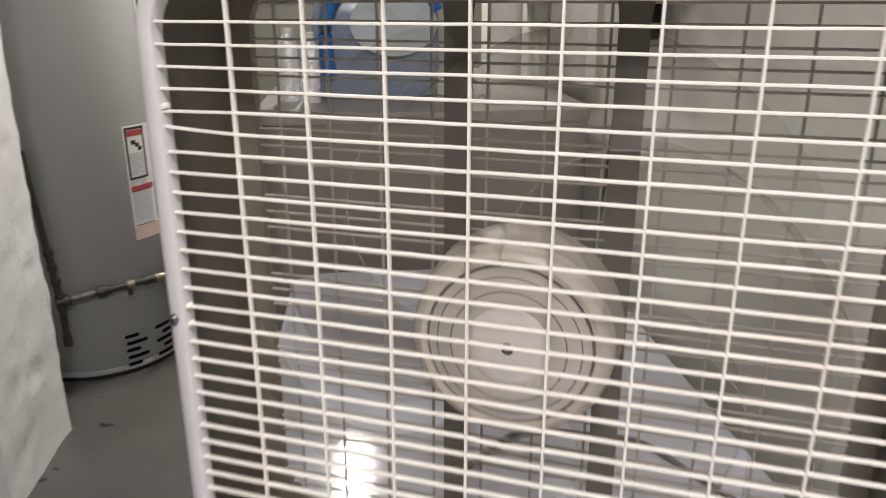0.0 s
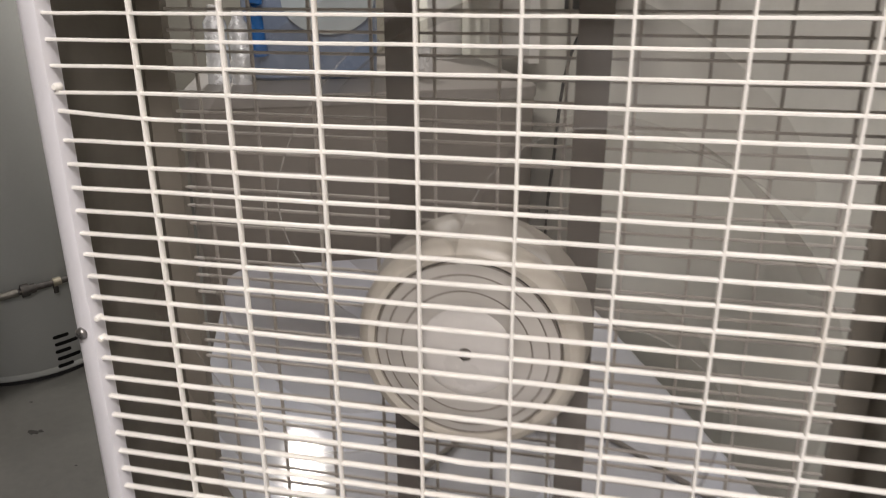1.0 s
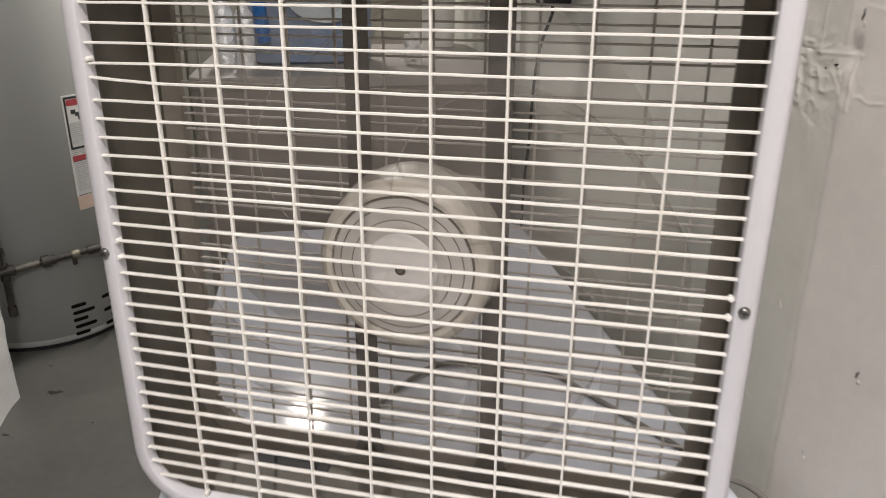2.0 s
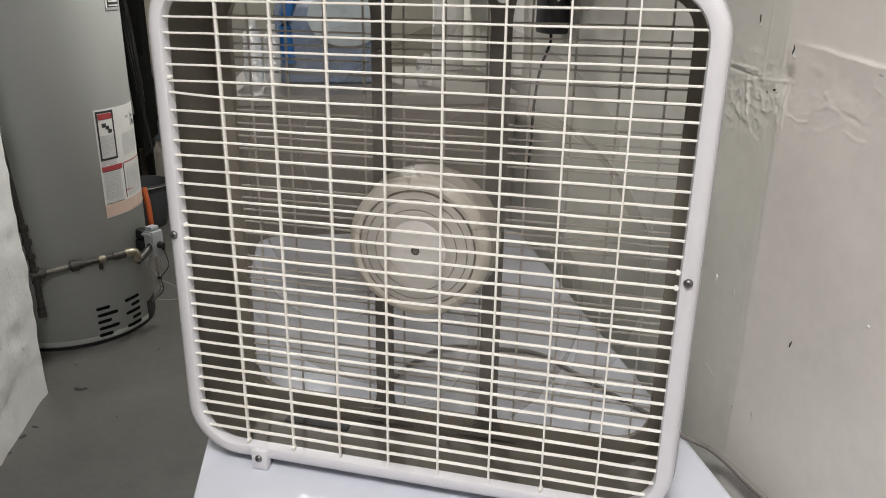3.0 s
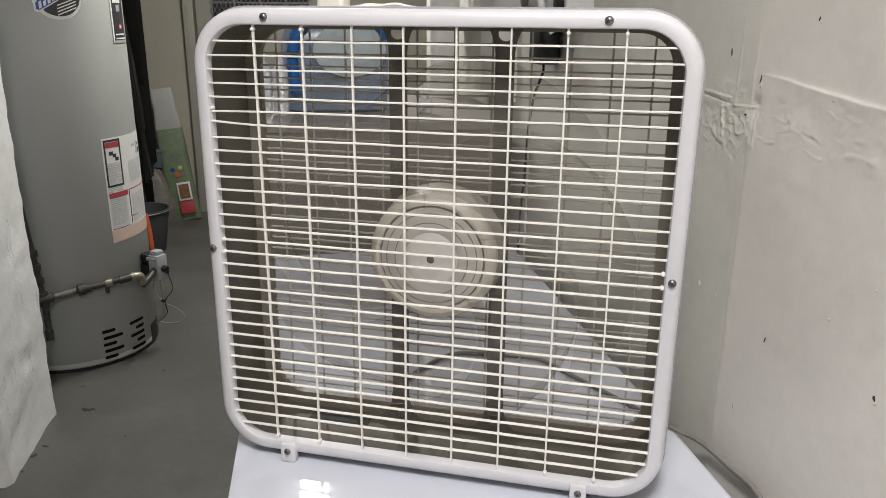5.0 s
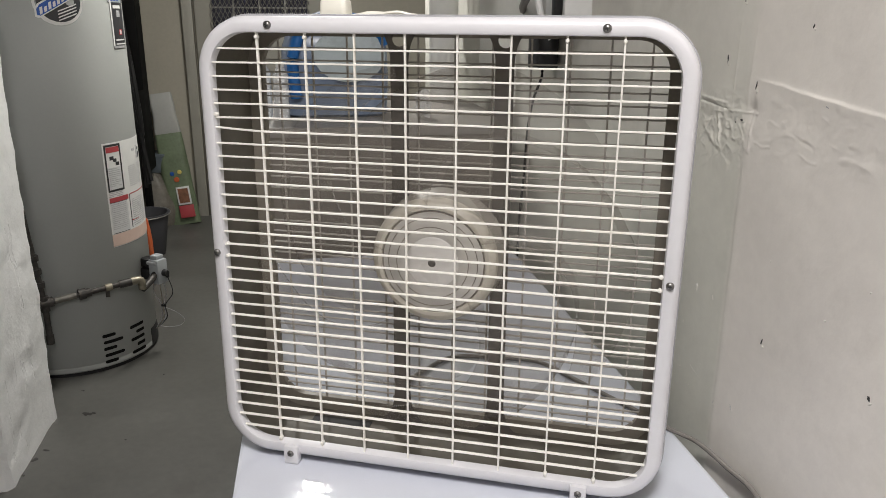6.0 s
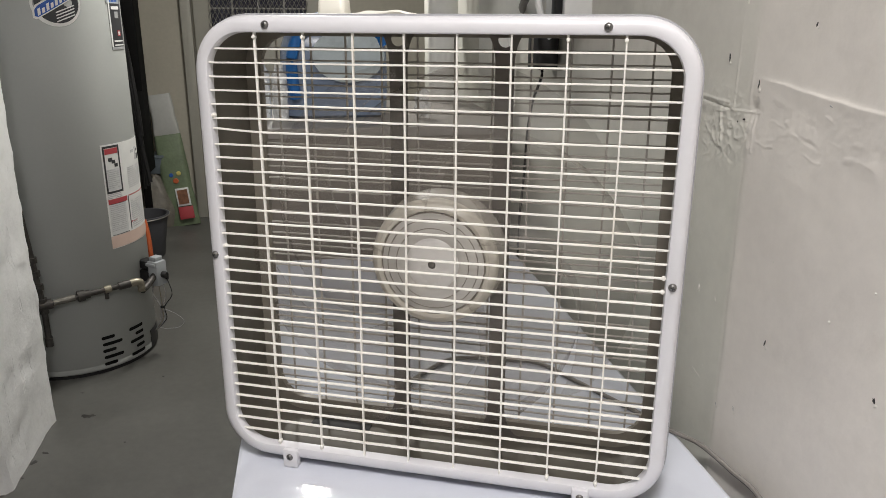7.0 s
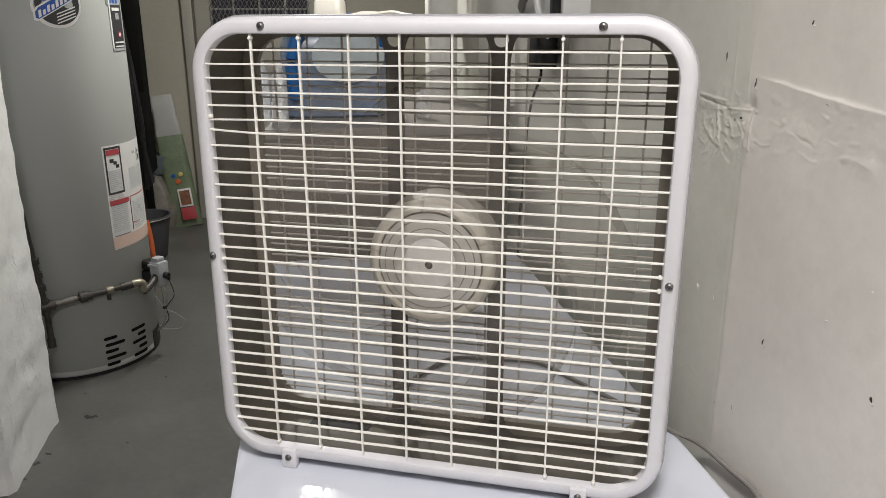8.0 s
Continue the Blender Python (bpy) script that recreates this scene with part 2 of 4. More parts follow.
def box(bm, x0, x1, y0, y1, z0, z1, bevel=0.0, seg=2):
    vs = bmesh.ops.create_cube(bm, size=1.0)["verts"]
    for v in vs:
        v.co = Vector(((x0 + x1) / 2 + v.co.x * (x1 - x0), (y0 + y1) / 2 + v.co.y * (y1 - y0), (z0 + z1) / 2 + v.co.z * (z1 - z0)))
    if bevel:
        es = list({e for v in vs for e in v.link_edges})
        bmesh.ops.bevel(bm, geom=es, offset=bevel, segments=seg, profile=0.5, affect="EDGES")
    return bm


def boxed(*a, **k):
    return box(bmesh.new(), *a, **k)


def lathe(profile, seg=48, axis="Z", bm=None, start=0.0, sweep=2 * math.pi):
    """Turns (radius, height) pairs round an axis."""
    bm = bm or bmesh.new()
    closed = sweep > 6.28
    rings = []
    for k in range(seg if closed else seg + 1):
        a = start + sweep * k / seg
        ring = []
        for rad, h in profile:
            c, s = rad * math.cos(a), rad * math.sin(a)
            ring.append(bm.verts.new((c, h, s) if axis == "Y" else (c, s, h)))
        rings.append(ring)
    for k in range(seg):
        a, b = rings[k], rings[(k + 1) % len(rings)]
        for j in range(len(profile) - 1):
            bm.faces.new((a[j], a[j + 1], b[j + 1], b[j]))
    bmesh.ops.remove_doubles(bm, verts=bm.verts, dist=1e-6)
    return bm


def tube(points, radius, seg=10, bm=None, smooth_steps=0):
    """A round tube along points; smooth_steps puts a Catmull-Rom curve through them."""
    bm = bm or bmesh.new()
    pts = [Vector(q) for q in points]
    if smooth_steps:
        fine = []
        for i in range(len(pts) - 1):
            p0, p1, p2, p3 = pts[max(i - 1, 0)], pts[i], pts[i + 1], pts[min(i + 2, len(pts) - 1)]
            for k in range(smooth_steps):
                t = k / smooth_steps
                fine.append(0.5 * ((2 * p1) + (p2 - p0) * t + (2 * p0 - 5 * p1 + 4 * p2 - p3) * t * t + (3 * p1 - p0 - 3 * p2 + p3) * t ** 3))
        pts = fine + [pts[-1]]
    rings = []
    up = Vector((0, 0, 1))
    for i, q in enumerate(pts):
        way = (pts[min(i + 1, len(pts) - 1)] - pts[max(i - 1, 0)]).normalized()
        side = way.cross(up)
        if side.length < 0.05:
            side = way.cross(Vector((1, 0, 0)))
        side.normalize()
        top = side.cross(way)
        rings.append([bm.verts.new(q + side * radius * math.cos(2 * math.pi * k / seg) + top * radius * math.sin(2 * math.pi * k / seg)) for k in range(seg)])
    for a, b in zip(rings, rings[1:]):
        for k in range(seg):
            bm.faces.new((a[k], a[(k + 1) % seg], b[(k + 1) % seg], b[k]))
    bm.faces.new(rings[0])
    bm.faces.new(rings[-1])
    return bm


def rounded_loop(hx, hz, rad, seg=10):
    """Points of a rounded rectangle about the origin, in x and z."""
    out = []
    for cx, cz, a0 in ((hx - rad, hz - rad, 0), (-(hx - rad), hz - rad, 90), (-(hx - rad), -(hz - rad), 180), (hx - rad, -(hz - rad), 270)):
        for k in range(seg + 1):
            a = radians(a0 + 90 * k / seg)
            out.append((cx + rad * math.cos(a), cz + rad * math.sin(a)))
    return out


def loft(loops, close=False, caps=False):
    """Skins a row of loops of (x, y, z) points with the same number of points."""
    bm = bmesh.new()
    rows = [[bm.verts.new(q) for q in lp] for lp in loops]
    pairs = list(zip(rows, rows[1:]))
    if close:
        pairs.append((rows[-1], rows[0]))
    n = len(rows[0])
    for a, b in pairs:
        for k in range(n):
            bm.faces.new((a[k], a[(k + 1) % n], b[(k + 1) % n], b[k]))
    if caps:
        bm.faces.new(rows[0])
        bm.faces.new(rows[-1])
    return bm


def slab(r0, r1, d0, d1, z0, z1):
    return boxed(r0, r1, d0, d1, z0, z1)


# ---- the room ----
RW = 0.39       # the right-hand wall's face
RW_END = 2.70   # where that wall ends
FAR = 4.55      # the far wall's face
BACK, LEFT, RIGHT = -2.6, -3.4, 2.2


def grid_wall(xs, zs, relief, thickness):
    """An uneven plastered wall in its own x (along) and z, its face towards -y."""
    bm = bmesh.new()
    nx, nz = len(xs) - 1, len(zs) - 1
    vs = [[bm.verts.new((x, relief(x, z), z)) for z in zs] for x in xs]
    for i in range(nx):
        for j in range(nz):
            bm.faces.new((vs[i][j], vs[i + 1][j], vs[i + 1][j + 1], vs[i][j + 1]))
    back = [bm.verts.new((x, thickness, z)) for x, z in ((xs[0], zs[0]), (xs[-1], zs[0]), (xs[-1], zs[-1]), (xs[0], zs[-1]))]
    bm.faces.new(back)
    rim = ([vs[i][0] for i in range(nx + 1)], [vs[nx][j] for j in range(nz + 1)], [vs[i][nz] for i in range(nx, -1, -1)], [vs[0][j] for j in range(nz, -1, -1)])
    for k, side in enumerate(rim):
        bm.faces.new([*side, back[(k + 1) % 4], back[k]])
    return bm


def steps(a, b, size):
    n = max(1, round((b - a) / size))
    return [a + (b - a) * k / n for k in range(n)]


solid("floor", slab(LEFT, RIGHT, BACK, FAR + 0.2, -0.15, 0), M_FLOOR, "grey painted concrete basement floor with worn dark spots", "floor", "structure", BM)
solid("ceiling", slab(LEFT, RIGHT, BACK, FAR + 0.2, CEIL, CEIL + 0.15), M_CEIL, "plain pale basement ceiling", "ceiling", "structure", BM)
solid("wall_back", slab(LEFT, RIGHT, BACK - 0.2, BACK, 0, CEIL), M_WALL, "plain grey painted basement wall", "wall", "structure", BM)
solid("wall_left", slab(LEFT - 0.2, LEFT, BACK, FAR + 0.2, 0, CEIL), M_FAR, "plain beige painted basement wall", "wall", "structure", BM)
solid("wall_outer", slab(RIGHT, RIGHT + 0.2, BACK, FAR + 0.2, 0, CEIL), M_FAR, "plain beige painted basement wall", "wall", "structure", BM)
solid("wall_far", slab(LEFT, RIGHT, FAR, FAR + 0.2, 0, CEIL), M_FAR, "beige painted basement wall behind the water heater", "wall", "structure", BM)


def bump_line(d, z, d0, z0, d1, z1, width, height):
    """The height of a soft ridge along a line, at d and z."""
    ux, uz = d1 - d0, z1 - z0
    t = max(0, min(1, ((d - d0) * ux + (z - z0) * uz) / (ux * ux + uz * uz)))
    off = math.hypot(d - d0 - t * ux, z - z0 - t * uz)
    return height * math.exp(-(off / width) ** 2)


RIDGES = (  # d, z at both ends, width, height
    (0.106, 1.180, 0.073, 1.175, 0.0032, 0.0034), (0.155, 1.163, 0.136, 1.155, 0.0034, 0.0034), (0.125, 1.161, 0.074, 1.147, 0.0036, -0.0030),
    (0.105, 1.180, 0.102, 1.160, 0.0030, 0.0030), (0.024, 1.176, -0.009, 1.175, 0.0032, 0.0028), (-0.040, 1.198, -0.086, 1.187, 0.0045, -0.0024),
    (-0.094, 1.220, -0.142, 1.214, 0.0040, 0.0020), (-0.062, 1.176, -0.094, 1.173, 0.0034, 0.0022), (0.087, 1.206, 0.032, 1.212, 0.0032, 0.0032),
    (0.053, 1.214, 0.047, 1.188, 0.0032, 0.0026), (0.146, 1.179, 0.081, 1.176, 0.0040, -0.0022), (0.062, 1.196, 0.050, 1.180, 0.0030, 0.0030),
    (0.090, 1.168, 0.084, 1.150, 0.0030, 0.0028), (0.000, 1.205, -0.040, 1.200, 0.0040, 0.0014), (-0.100, 1.196, -0.170, 1.180, 0.0050, 0.0014),
)


def wall_relief(x, z):
    d = RW_END - x
    y = 0.005 * noise.noise((d * 2.2, z * 2.2, 3.1)) + 0.0016 * noise.noise((d * 9, z * 9, 7.7))
    if -0.75 < d < 0.30 and 0.80 < z < 1.45:
        y += 0.0005 * noise.noise((d * 30, z * 30, 2.0))
        # the old pour joint: a ragged lip that faces up, with rough plaster under it
        wob = 0.004 * noise.noise((d * 5, 2.0, 1.0)) + 0.0014 * noise.noise((d * 31, 5.0, 1.0))
        t = z - (1.2475 + 0.085 * d + wob)
        reach = min(1, max(0, (0.05 - d) / 0.06)) * (0.55 + 0.45 * noise.noise((d * 5, 9.0, 1.0)))
        y -= reach * 0.0024 * (math.exp(t / 0.020) if t < 0 else math.exp(-t / 0.0022))
        low = math.exp(-((z - 1.175) / 0.045) ** 2)
        y += low * (0.0002 * noise.noise((d * 14, z * 30, 4.0)) + 0.0003 * noise.noise((d * 45, z * 70, 9.0)))
        # a broken patch by the corner of the joint
        core = math.exp(-((d - 0.10) / 0.06) ** 2 - ((z - 1.185) / 0.04) ** 2)
        r1 = 1 - 2 * abs(noise.noise((d * 26, z * 26, 1.5)))
        r2 = 1 - 2 * abs(noise.noise((d * 60, z * 60, 6.5)))
        r3 = 1 - 2 * abs(noise.noise((d * 105, z * 105, 3.5)))
        y -= core * (0.0007 * r1 * abs(r1) + 0.0012 * r2 * abs(r2) + 0.0012 * r3 * abs(r3))
        band = math.exp(-((z - 1.205) / 0.030) ** 2) * min(1, max(0, (0.02 - d) / 0.05))
        flake = noise.noise((d * 38, z * 85, 12.0))
        if flake > 0.22:   # small flakes and crumbs in the joint
            y -= band * 0.0022 * (flake - 0.22)
        y -= band * 0.00028 * noise.noise((d * 120, z * 150, 5.0))
        y += 0.004 * math.exp(-((d - 0.04) / 0.012) ** 2 - ((z - 1.213) / 0.012) ** 2)
    # the edges of a filled chase, the lines beside it and the square patch under it
    fade = min(1, max(0.15, (1.34 - z) / 0.10))
    y -= fade * bump_line(d, z, 0.074, 1.42, 0.081, 1.209, 0.0017, 0.0008)
    y -= fade * bump_line(d, z, 0.036, 1.42, 0.049, 1.214, 0.0022, 0.0006)
    y -= bump_line(d, z, 0.086, 1.2085, 0.024, 1.2105, 0.0015, 0.0007)
    y -= bump_line(d, z, 0.157, 1.2195, 0.092, 1.2165, 0.0016, 0.0009)
    y += bump_line(d, z, 0.157, 1.2145, 0.090, 1.2095, 0.0014, 0.0011)
    y -= bump_line(d, z, 0.109, 1.205, 0.102, 1.165, 0.0016, 0.0009)
    y -= bump_line(d, z, 0.034, 1.207, 0.033, 1.165, 0.0020, 0.0008)
    y += 0.0011 / (1 + math.exp(max(-30, min(30, (0.045 + 0.002 * noise.noise((z * 11, 1.0, 4.0)) - d) / 0.0012)))) * min(1, max(0, (1.215 - z) / 0.02))
    if -0.2 < d < 0.2 and 1.1 < z < 1.3:
        # thin ridges of old filler and the scratches between them
        q = d + 0.004 * noise.noise((d * 60, z * 60, 3.0)), z + 0.004 * noise.noise((d * 60, z * 60, 8.0))
        for d0, z0, d1, z1, width, height in RIDGES:
            y -= bump_line(*q, d0, z0, d1, z1, 0.42 * width, height * (0.13 + 0.34 * noise.noise((d * 45, z * 45, 11.0))))
    return y


WX = [*steps(0, RW_END - 0.24, 0.05), *steps(RW_END - 0.24, RW_END - 0.165, 0.0028), *steps(RW_END - 0.165, RW_END + 0.18, 0.0014), *steps(RW_END + 0.18, RW_END + 0.22, 0.0028), *steps(RW_END + 0.22, RW_END + 0.45, 0.005), *steps(RW_END + 0.45, RW_END - BACK, 0.05), RW_END - BACK]
WZ = [*steps(0, 0.78, 0.05), *steps(0.78, 1.10, 0.012), *steps(1.10, 1.14, 0.003), *steps(1.14, 1.262, 0.0013), *steps(1.262, 1.30, 0.003), *steps(1.30, 1.42, 0.008), *steps(1.42, CEIL, 0.05), CEIL]
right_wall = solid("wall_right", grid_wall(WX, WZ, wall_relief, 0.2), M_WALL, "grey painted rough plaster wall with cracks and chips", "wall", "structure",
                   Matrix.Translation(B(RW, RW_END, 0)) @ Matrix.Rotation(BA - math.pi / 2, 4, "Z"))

# ---- the chest freezer ----
FZ = 0.776
freezer = thing("chest_freezer", "white glossy chest freezer with a rounded flat lid", "freezer", at=BM)


def plan_loop(r0, r1, d0, d1, rad, z, inset=0.0):
    lp = rounded_loop((r1 - r0) / 2 - inset, (d1 - d0) / 2 - inset, max(rad - inset, 0.004), 8)
    return [((r0 + r1) / 2 + x, (d0 + d1) / 2 + y, z) for x, y in lp]


FB = (-0.236, 0.347, -0.40, 0.93)
part("lid", loft([plan_loop(*FB, 0.06, FZ - 0.07), plan_loop(*FB, 0.06, FZ - 0.006), plan_loop(*FB, 0.06, FZ - 0.0015, 0.002), plan_loop(*FB, 0.06, FZ, 0.006)], caps=True), M_FREEZER, freezer, "glossy white enamelled lid")
part("cabinet", loft([plan_loop(*FB, 0.05, 0.03, 0.012), plan_loop(*FB, 0.05, FZ - 0.078, 0.012)], caps=True), M_FREEZER, freezer)
part("gasket", loft([plan_loop(*FB, 0.05, FZ - 0.079, 0.018), plan_loop(*FB, 0.05, FZ - 0.069, 0.018)], caps=True), M_DARK, freezer)
for fx, fy in ((-0.19, -0.35), (0.30, -0.35), (-0.19, 0.88), (0.30, 0.88)):
    foot = part("foot", lathe([(0, 0), (0.02, 0), (0.02, 0.032), (0, 0.032)], 16), M_BLACK, freezer)
    foot.location = (fx, fy, 0)

# ---- the box fan ----
FC = 1.051     # height of the fan's middle
HX, HZ = 0.2678, 0.2658
fan = thing("box_fan", "white square box fan with ivory plastic grille, on a freezer lid", "fan", at=pose(0, 0, FC))


def ring_loop(inset, y, rad=0.060):
    return [(x, y, z) for x, z in rounded_loop(HX - inset, HZ - inset, max(rad - inset, 0.012), 12)]


bezel_profile = [(0.000, 0.013), (0.000, 0.005), (0.0008, 0.0015), (0.0026, -0.0015), (0.0050, -0.0034), (0.0075, -0.0043), (0.0105, -0.0047), (0.0152, -0.0048), (0.0166, -0.0042), (0.0173, -0.0020), (0.0176, 0.008), (0.010, 0.012)]
bezel = part("front_bezel", loft([ring_loop(i, y) for i, y in bezel_profile], close=True), M_BEZEL, fan, "white painted front rim with rounded corners")
part("body_flange", loft([ring_loop(i, y) for i, y in ((-0.0016, 0.0125), (-0.0022, 0.0135), (-0.0022, 0.0165), (-0.0010, 0.0175), (0.003, 0.0175), (0.003, 0.0125))], close=True), M_FLANGE, fan, "grey metal edge of the body behind the rim")
DEPTH = 0.118
# the body is one dark brown all over, with darker blotches
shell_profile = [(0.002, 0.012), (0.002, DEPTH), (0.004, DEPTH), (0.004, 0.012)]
part("shell", loft([ring_loop(i, y) for i, y in shell_profile], close=True), [M_SHELL], fan, "folded sheet-metal body, dark brown with darker blotches")
# a thin black strip stands for the shade before the rear rim
part("gap_shade_strip", boxed(-0.186, -0.104, 0.072, 0.092, -HZ + 0.0042, -HZ + 0.0052), M_DARK, fan, "shade of the rear gap, laid as a dark strip on the body's bottom")
rear_profile = [(0.0035, DEPTH - 0.006), (0.0015, DEPTH - 0.004), (0.0015, DEPTH + 0.004), (0.006, DEPTH + 0.008), (0.018, DEPTH + 0.008), (0.023, DEPTH + 0.003), (0.023, DEPTH - 0.006)]
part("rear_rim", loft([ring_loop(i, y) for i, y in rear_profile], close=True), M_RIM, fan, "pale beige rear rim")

# The front grille: moulded bars, deeper than they are high.
COLS, ROWS_N, DX, DZ = 8, 32, 0.0555, 0.01494
IN_X, IN_Z, IN_R = HX - 0.0176, HZ - 0.0178, 0.043


def half_width(z):
    """How far the opening reaches sideways at a height."""
    over = abs(z) - (IN_Z - IN_R)
    return IN_X if over <= 0 else IN_X - IN_R + math.sqrt(max(IN_R ** 2 - over ** 2, 0))


def half_height(x):
    over = abs(x) - (IN_X - IN_R)
    return IN_Z if over <= 0 else IN_Z - IN_R + math.sqrt(max(IN_R ** 2 - over ** 2, 0))


def bar_mesh(points, high, deep, upright):
    """A bar with rounded front and back along points; high is its thin side."""
    sect = [(-0.5, 0.30), (-0.32, 0.5), (0.32, 0.42), (0.5, 0.16), (0.5, -0.16), (0.32, -0.42), (-0.32, -0.5), (-0.5, -0.30)]
    loops = []
    for x, y, z in points:
        if upright:
            loops.append([(x + h * high, y + d * deep, z) for d, h in sect])
        else:
            loops.append([(x, y + d * deep, z + h * high) for d, h in sect])
    return loft(loops, caps=True)


for j in range(1, ROWS_N + 1):
    z = (16.5 - j) * DZ
    w = half_width(z) + 0.004
    pts = []
    n = 36
    for k in range(n + 1):
        x = -w + 2 * w * k / n
        dz = 0.0004 * noise.noise((x * 14, j * 3.3, 1.0)) + 0.0003 * noise.noise((x * 40, j * 1.7, 5.0))
        if j == 7 and x < -0.19:
            dz += 0.0026 * ((-0.19 - x) / 0.057) ** 1.3
        if j == 6 and x < -0.20:
            dz -= 0.0010 * ((-0.20 - x) / 0.047)
        if j == 21 and -0.03 < x < 0.03:
            dz -= 0.0022 * math.cos(x / 0.03 * math.pi / 2)
        pts.append((x, 0.001, z + dz))
    part("grille_bar", bar_mesh(pts, 0.0021, 0.0046, False), M_WIRE, fan)
for i in range(1, COLS + 1):
    x = (i - 4.5) * DX
    h = half_height(x) + 0.003
    pts = [(x + 0.0004 * noise.noise((zz * 8, i * 5.1, 2.0)), 0.0012, zz) for zz in [-h + 2 * h * k / 24 for k in range(25)]]
    part("grille_upright", bar_mesh(pts, 0.0022, 0.0054, True), M_WIRE, fan)
# moulding knobs where bars end at the middle and at the ends of the uprights
nub = mesh_from("grille_nub", lathe([(0, -0.0034), (0.0016, -0.0030), (0.0022, -0.001), (0.0022, 0.003), (0, 0.003)], 10, "Y"), M_WIRE)
spots = [(sx * (IN_X - 0.002), (16.5 - j) * DZ) for sx in (-1, 1) for j in (16, 17)] + [(-IN_X + 0.001, (16.5 - 5.9) * DZ + 0.001)]
spots += [((i - 4.5) * DX, s * (half_height((i - 4.5) * DX) - 0.004)) for i in (1, 2, 7, 8) for s in (-1, 1)]
for x, z in spots:
    o = new("grille_nub", nub)
    o.parent, o.location = fan, (x, 0, z)

# screws
def screw_mesh():
    bm = lathe([(0, -0.0030), (0.0026, -0.0026), (0.0041, -0.0012), (0.0044, 0.0006)], 20, "Y")
    return mesh_from("screw", bm, M_STEEL)


SCREW = screw_mesh()
slot_bm = box(box(bmesh.new(), -0.0022, 0.0022, -0.0034, -0.0025, -0.0004, 0.0004), -0.0004, 0.0004, -0.00345, -0.0025, -0.0022, 0.0022)
SLOT = mesh_from("screw_slot", slot_bm, M_DARK)


def screw(x, y, z, parent, turn):
    s = new("screw", SCREW)
    s.parent, s.location, s.rotation_euler = parent, (x, y, z), (0, turn, 0)
    c = new("screw_slot", SLOT)
    c.parent = s


for k, (x, z) in enumerate(((-0.1785, 0.2565), (0.1765, 0.2560), (-0.2595, -0.003), (0.2575, 0.0))):
    screw(x, -0.0050, z, fan, 0.3 + k)

# feet: square tabs with a screw each, front and rear
for k, x in enumerate((-0.178, 0.178)):
    for y in (-0.004, DEPTH - 0.006):
        f = part("foot", boxed(-0.0095, 0.0095, -0.006, 0.006, -0.012, 0.0125 if y < 0 else -0.001, 0.002), M_BEZEL, fan)
        f.location = (x, y, FZ - FC + 0.0125)
        if y < 0:
            screw(0, -0.006, 0.003, f, 1.0 + k)

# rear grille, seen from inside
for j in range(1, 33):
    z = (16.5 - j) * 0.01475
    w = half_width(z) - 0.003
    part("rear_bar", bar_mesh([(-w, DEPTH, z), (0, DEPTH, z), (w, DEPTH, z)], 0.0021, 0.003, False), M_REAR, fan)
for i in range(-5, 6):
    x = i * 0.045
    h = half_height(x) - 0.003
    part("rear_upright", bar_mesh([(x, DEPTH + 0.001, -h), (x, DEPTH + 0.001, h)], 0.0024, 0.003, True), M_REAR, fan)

# motor straps: flat steel, flared at both ends round a hole
def strap_outline():
    """Straight sides that swing out in hollow curves towards both ends."""
    side = []
    for k in range(11):
        u = k / 10
        side.append((0.0108 + 0.026 * (1 - math.sqrt(max(0, 1 - u ** 2.2))), 0.212 + 0.045 * u))
    return [(-x, -z) for x, z in reversed(side)] + [(-x, z) for x, z in side] + [(x, z) for x, z in reversed(side)] + [(x, -z) for x, z in side]


def strap_mesh():
    bm = bmesh.new()
    for y in (0.0, 0.0018):
        rim = strap_outline()
        hole_t = [(0.0085 * math.cos(a), 0.241 + 0.0085 * math.sin(a)) for a in [2 * math.pi * k / 16 for k in range(16)]]
        hole_b = [(x, -z) for x, z in hole_t]
        edges = []
        for lp in (rim, hole_t, hole_b):
            vs = [bm.verts.new((x, y, z)) for x, z in lp]
            edges += [bm.edges.new((vs[k], vs[(k + 1) % len(vs)])) for k in range(len(vs))]
        bmesh.ops.triangle_fill(bm, edges=edges, use_beauty=True)
    return mesh_from("motor_strap", bm, M_STRAP, smooth=False)


STRAP = strap_mesh()
for x in (-0.0625, 0.0625):
    s = new("motor_strap", STRAP)
    s.parent, s.location = fan, (x, 0.096, 0)
    tagged(s, "dark flat steel motor strap with holes")
part("motor", lathe([(0, 0.066), (0.045, 0.066), (0.05, 0.070), (0.05, 0.094), (0.044, 0.1), (0, 0.1)], 40, "Y"), M_MOTOR, fan, "round motor casing")

ROTOR = (-0.0045, 0.0, -0.0055)   # the rotor hangs a little low in its shroud
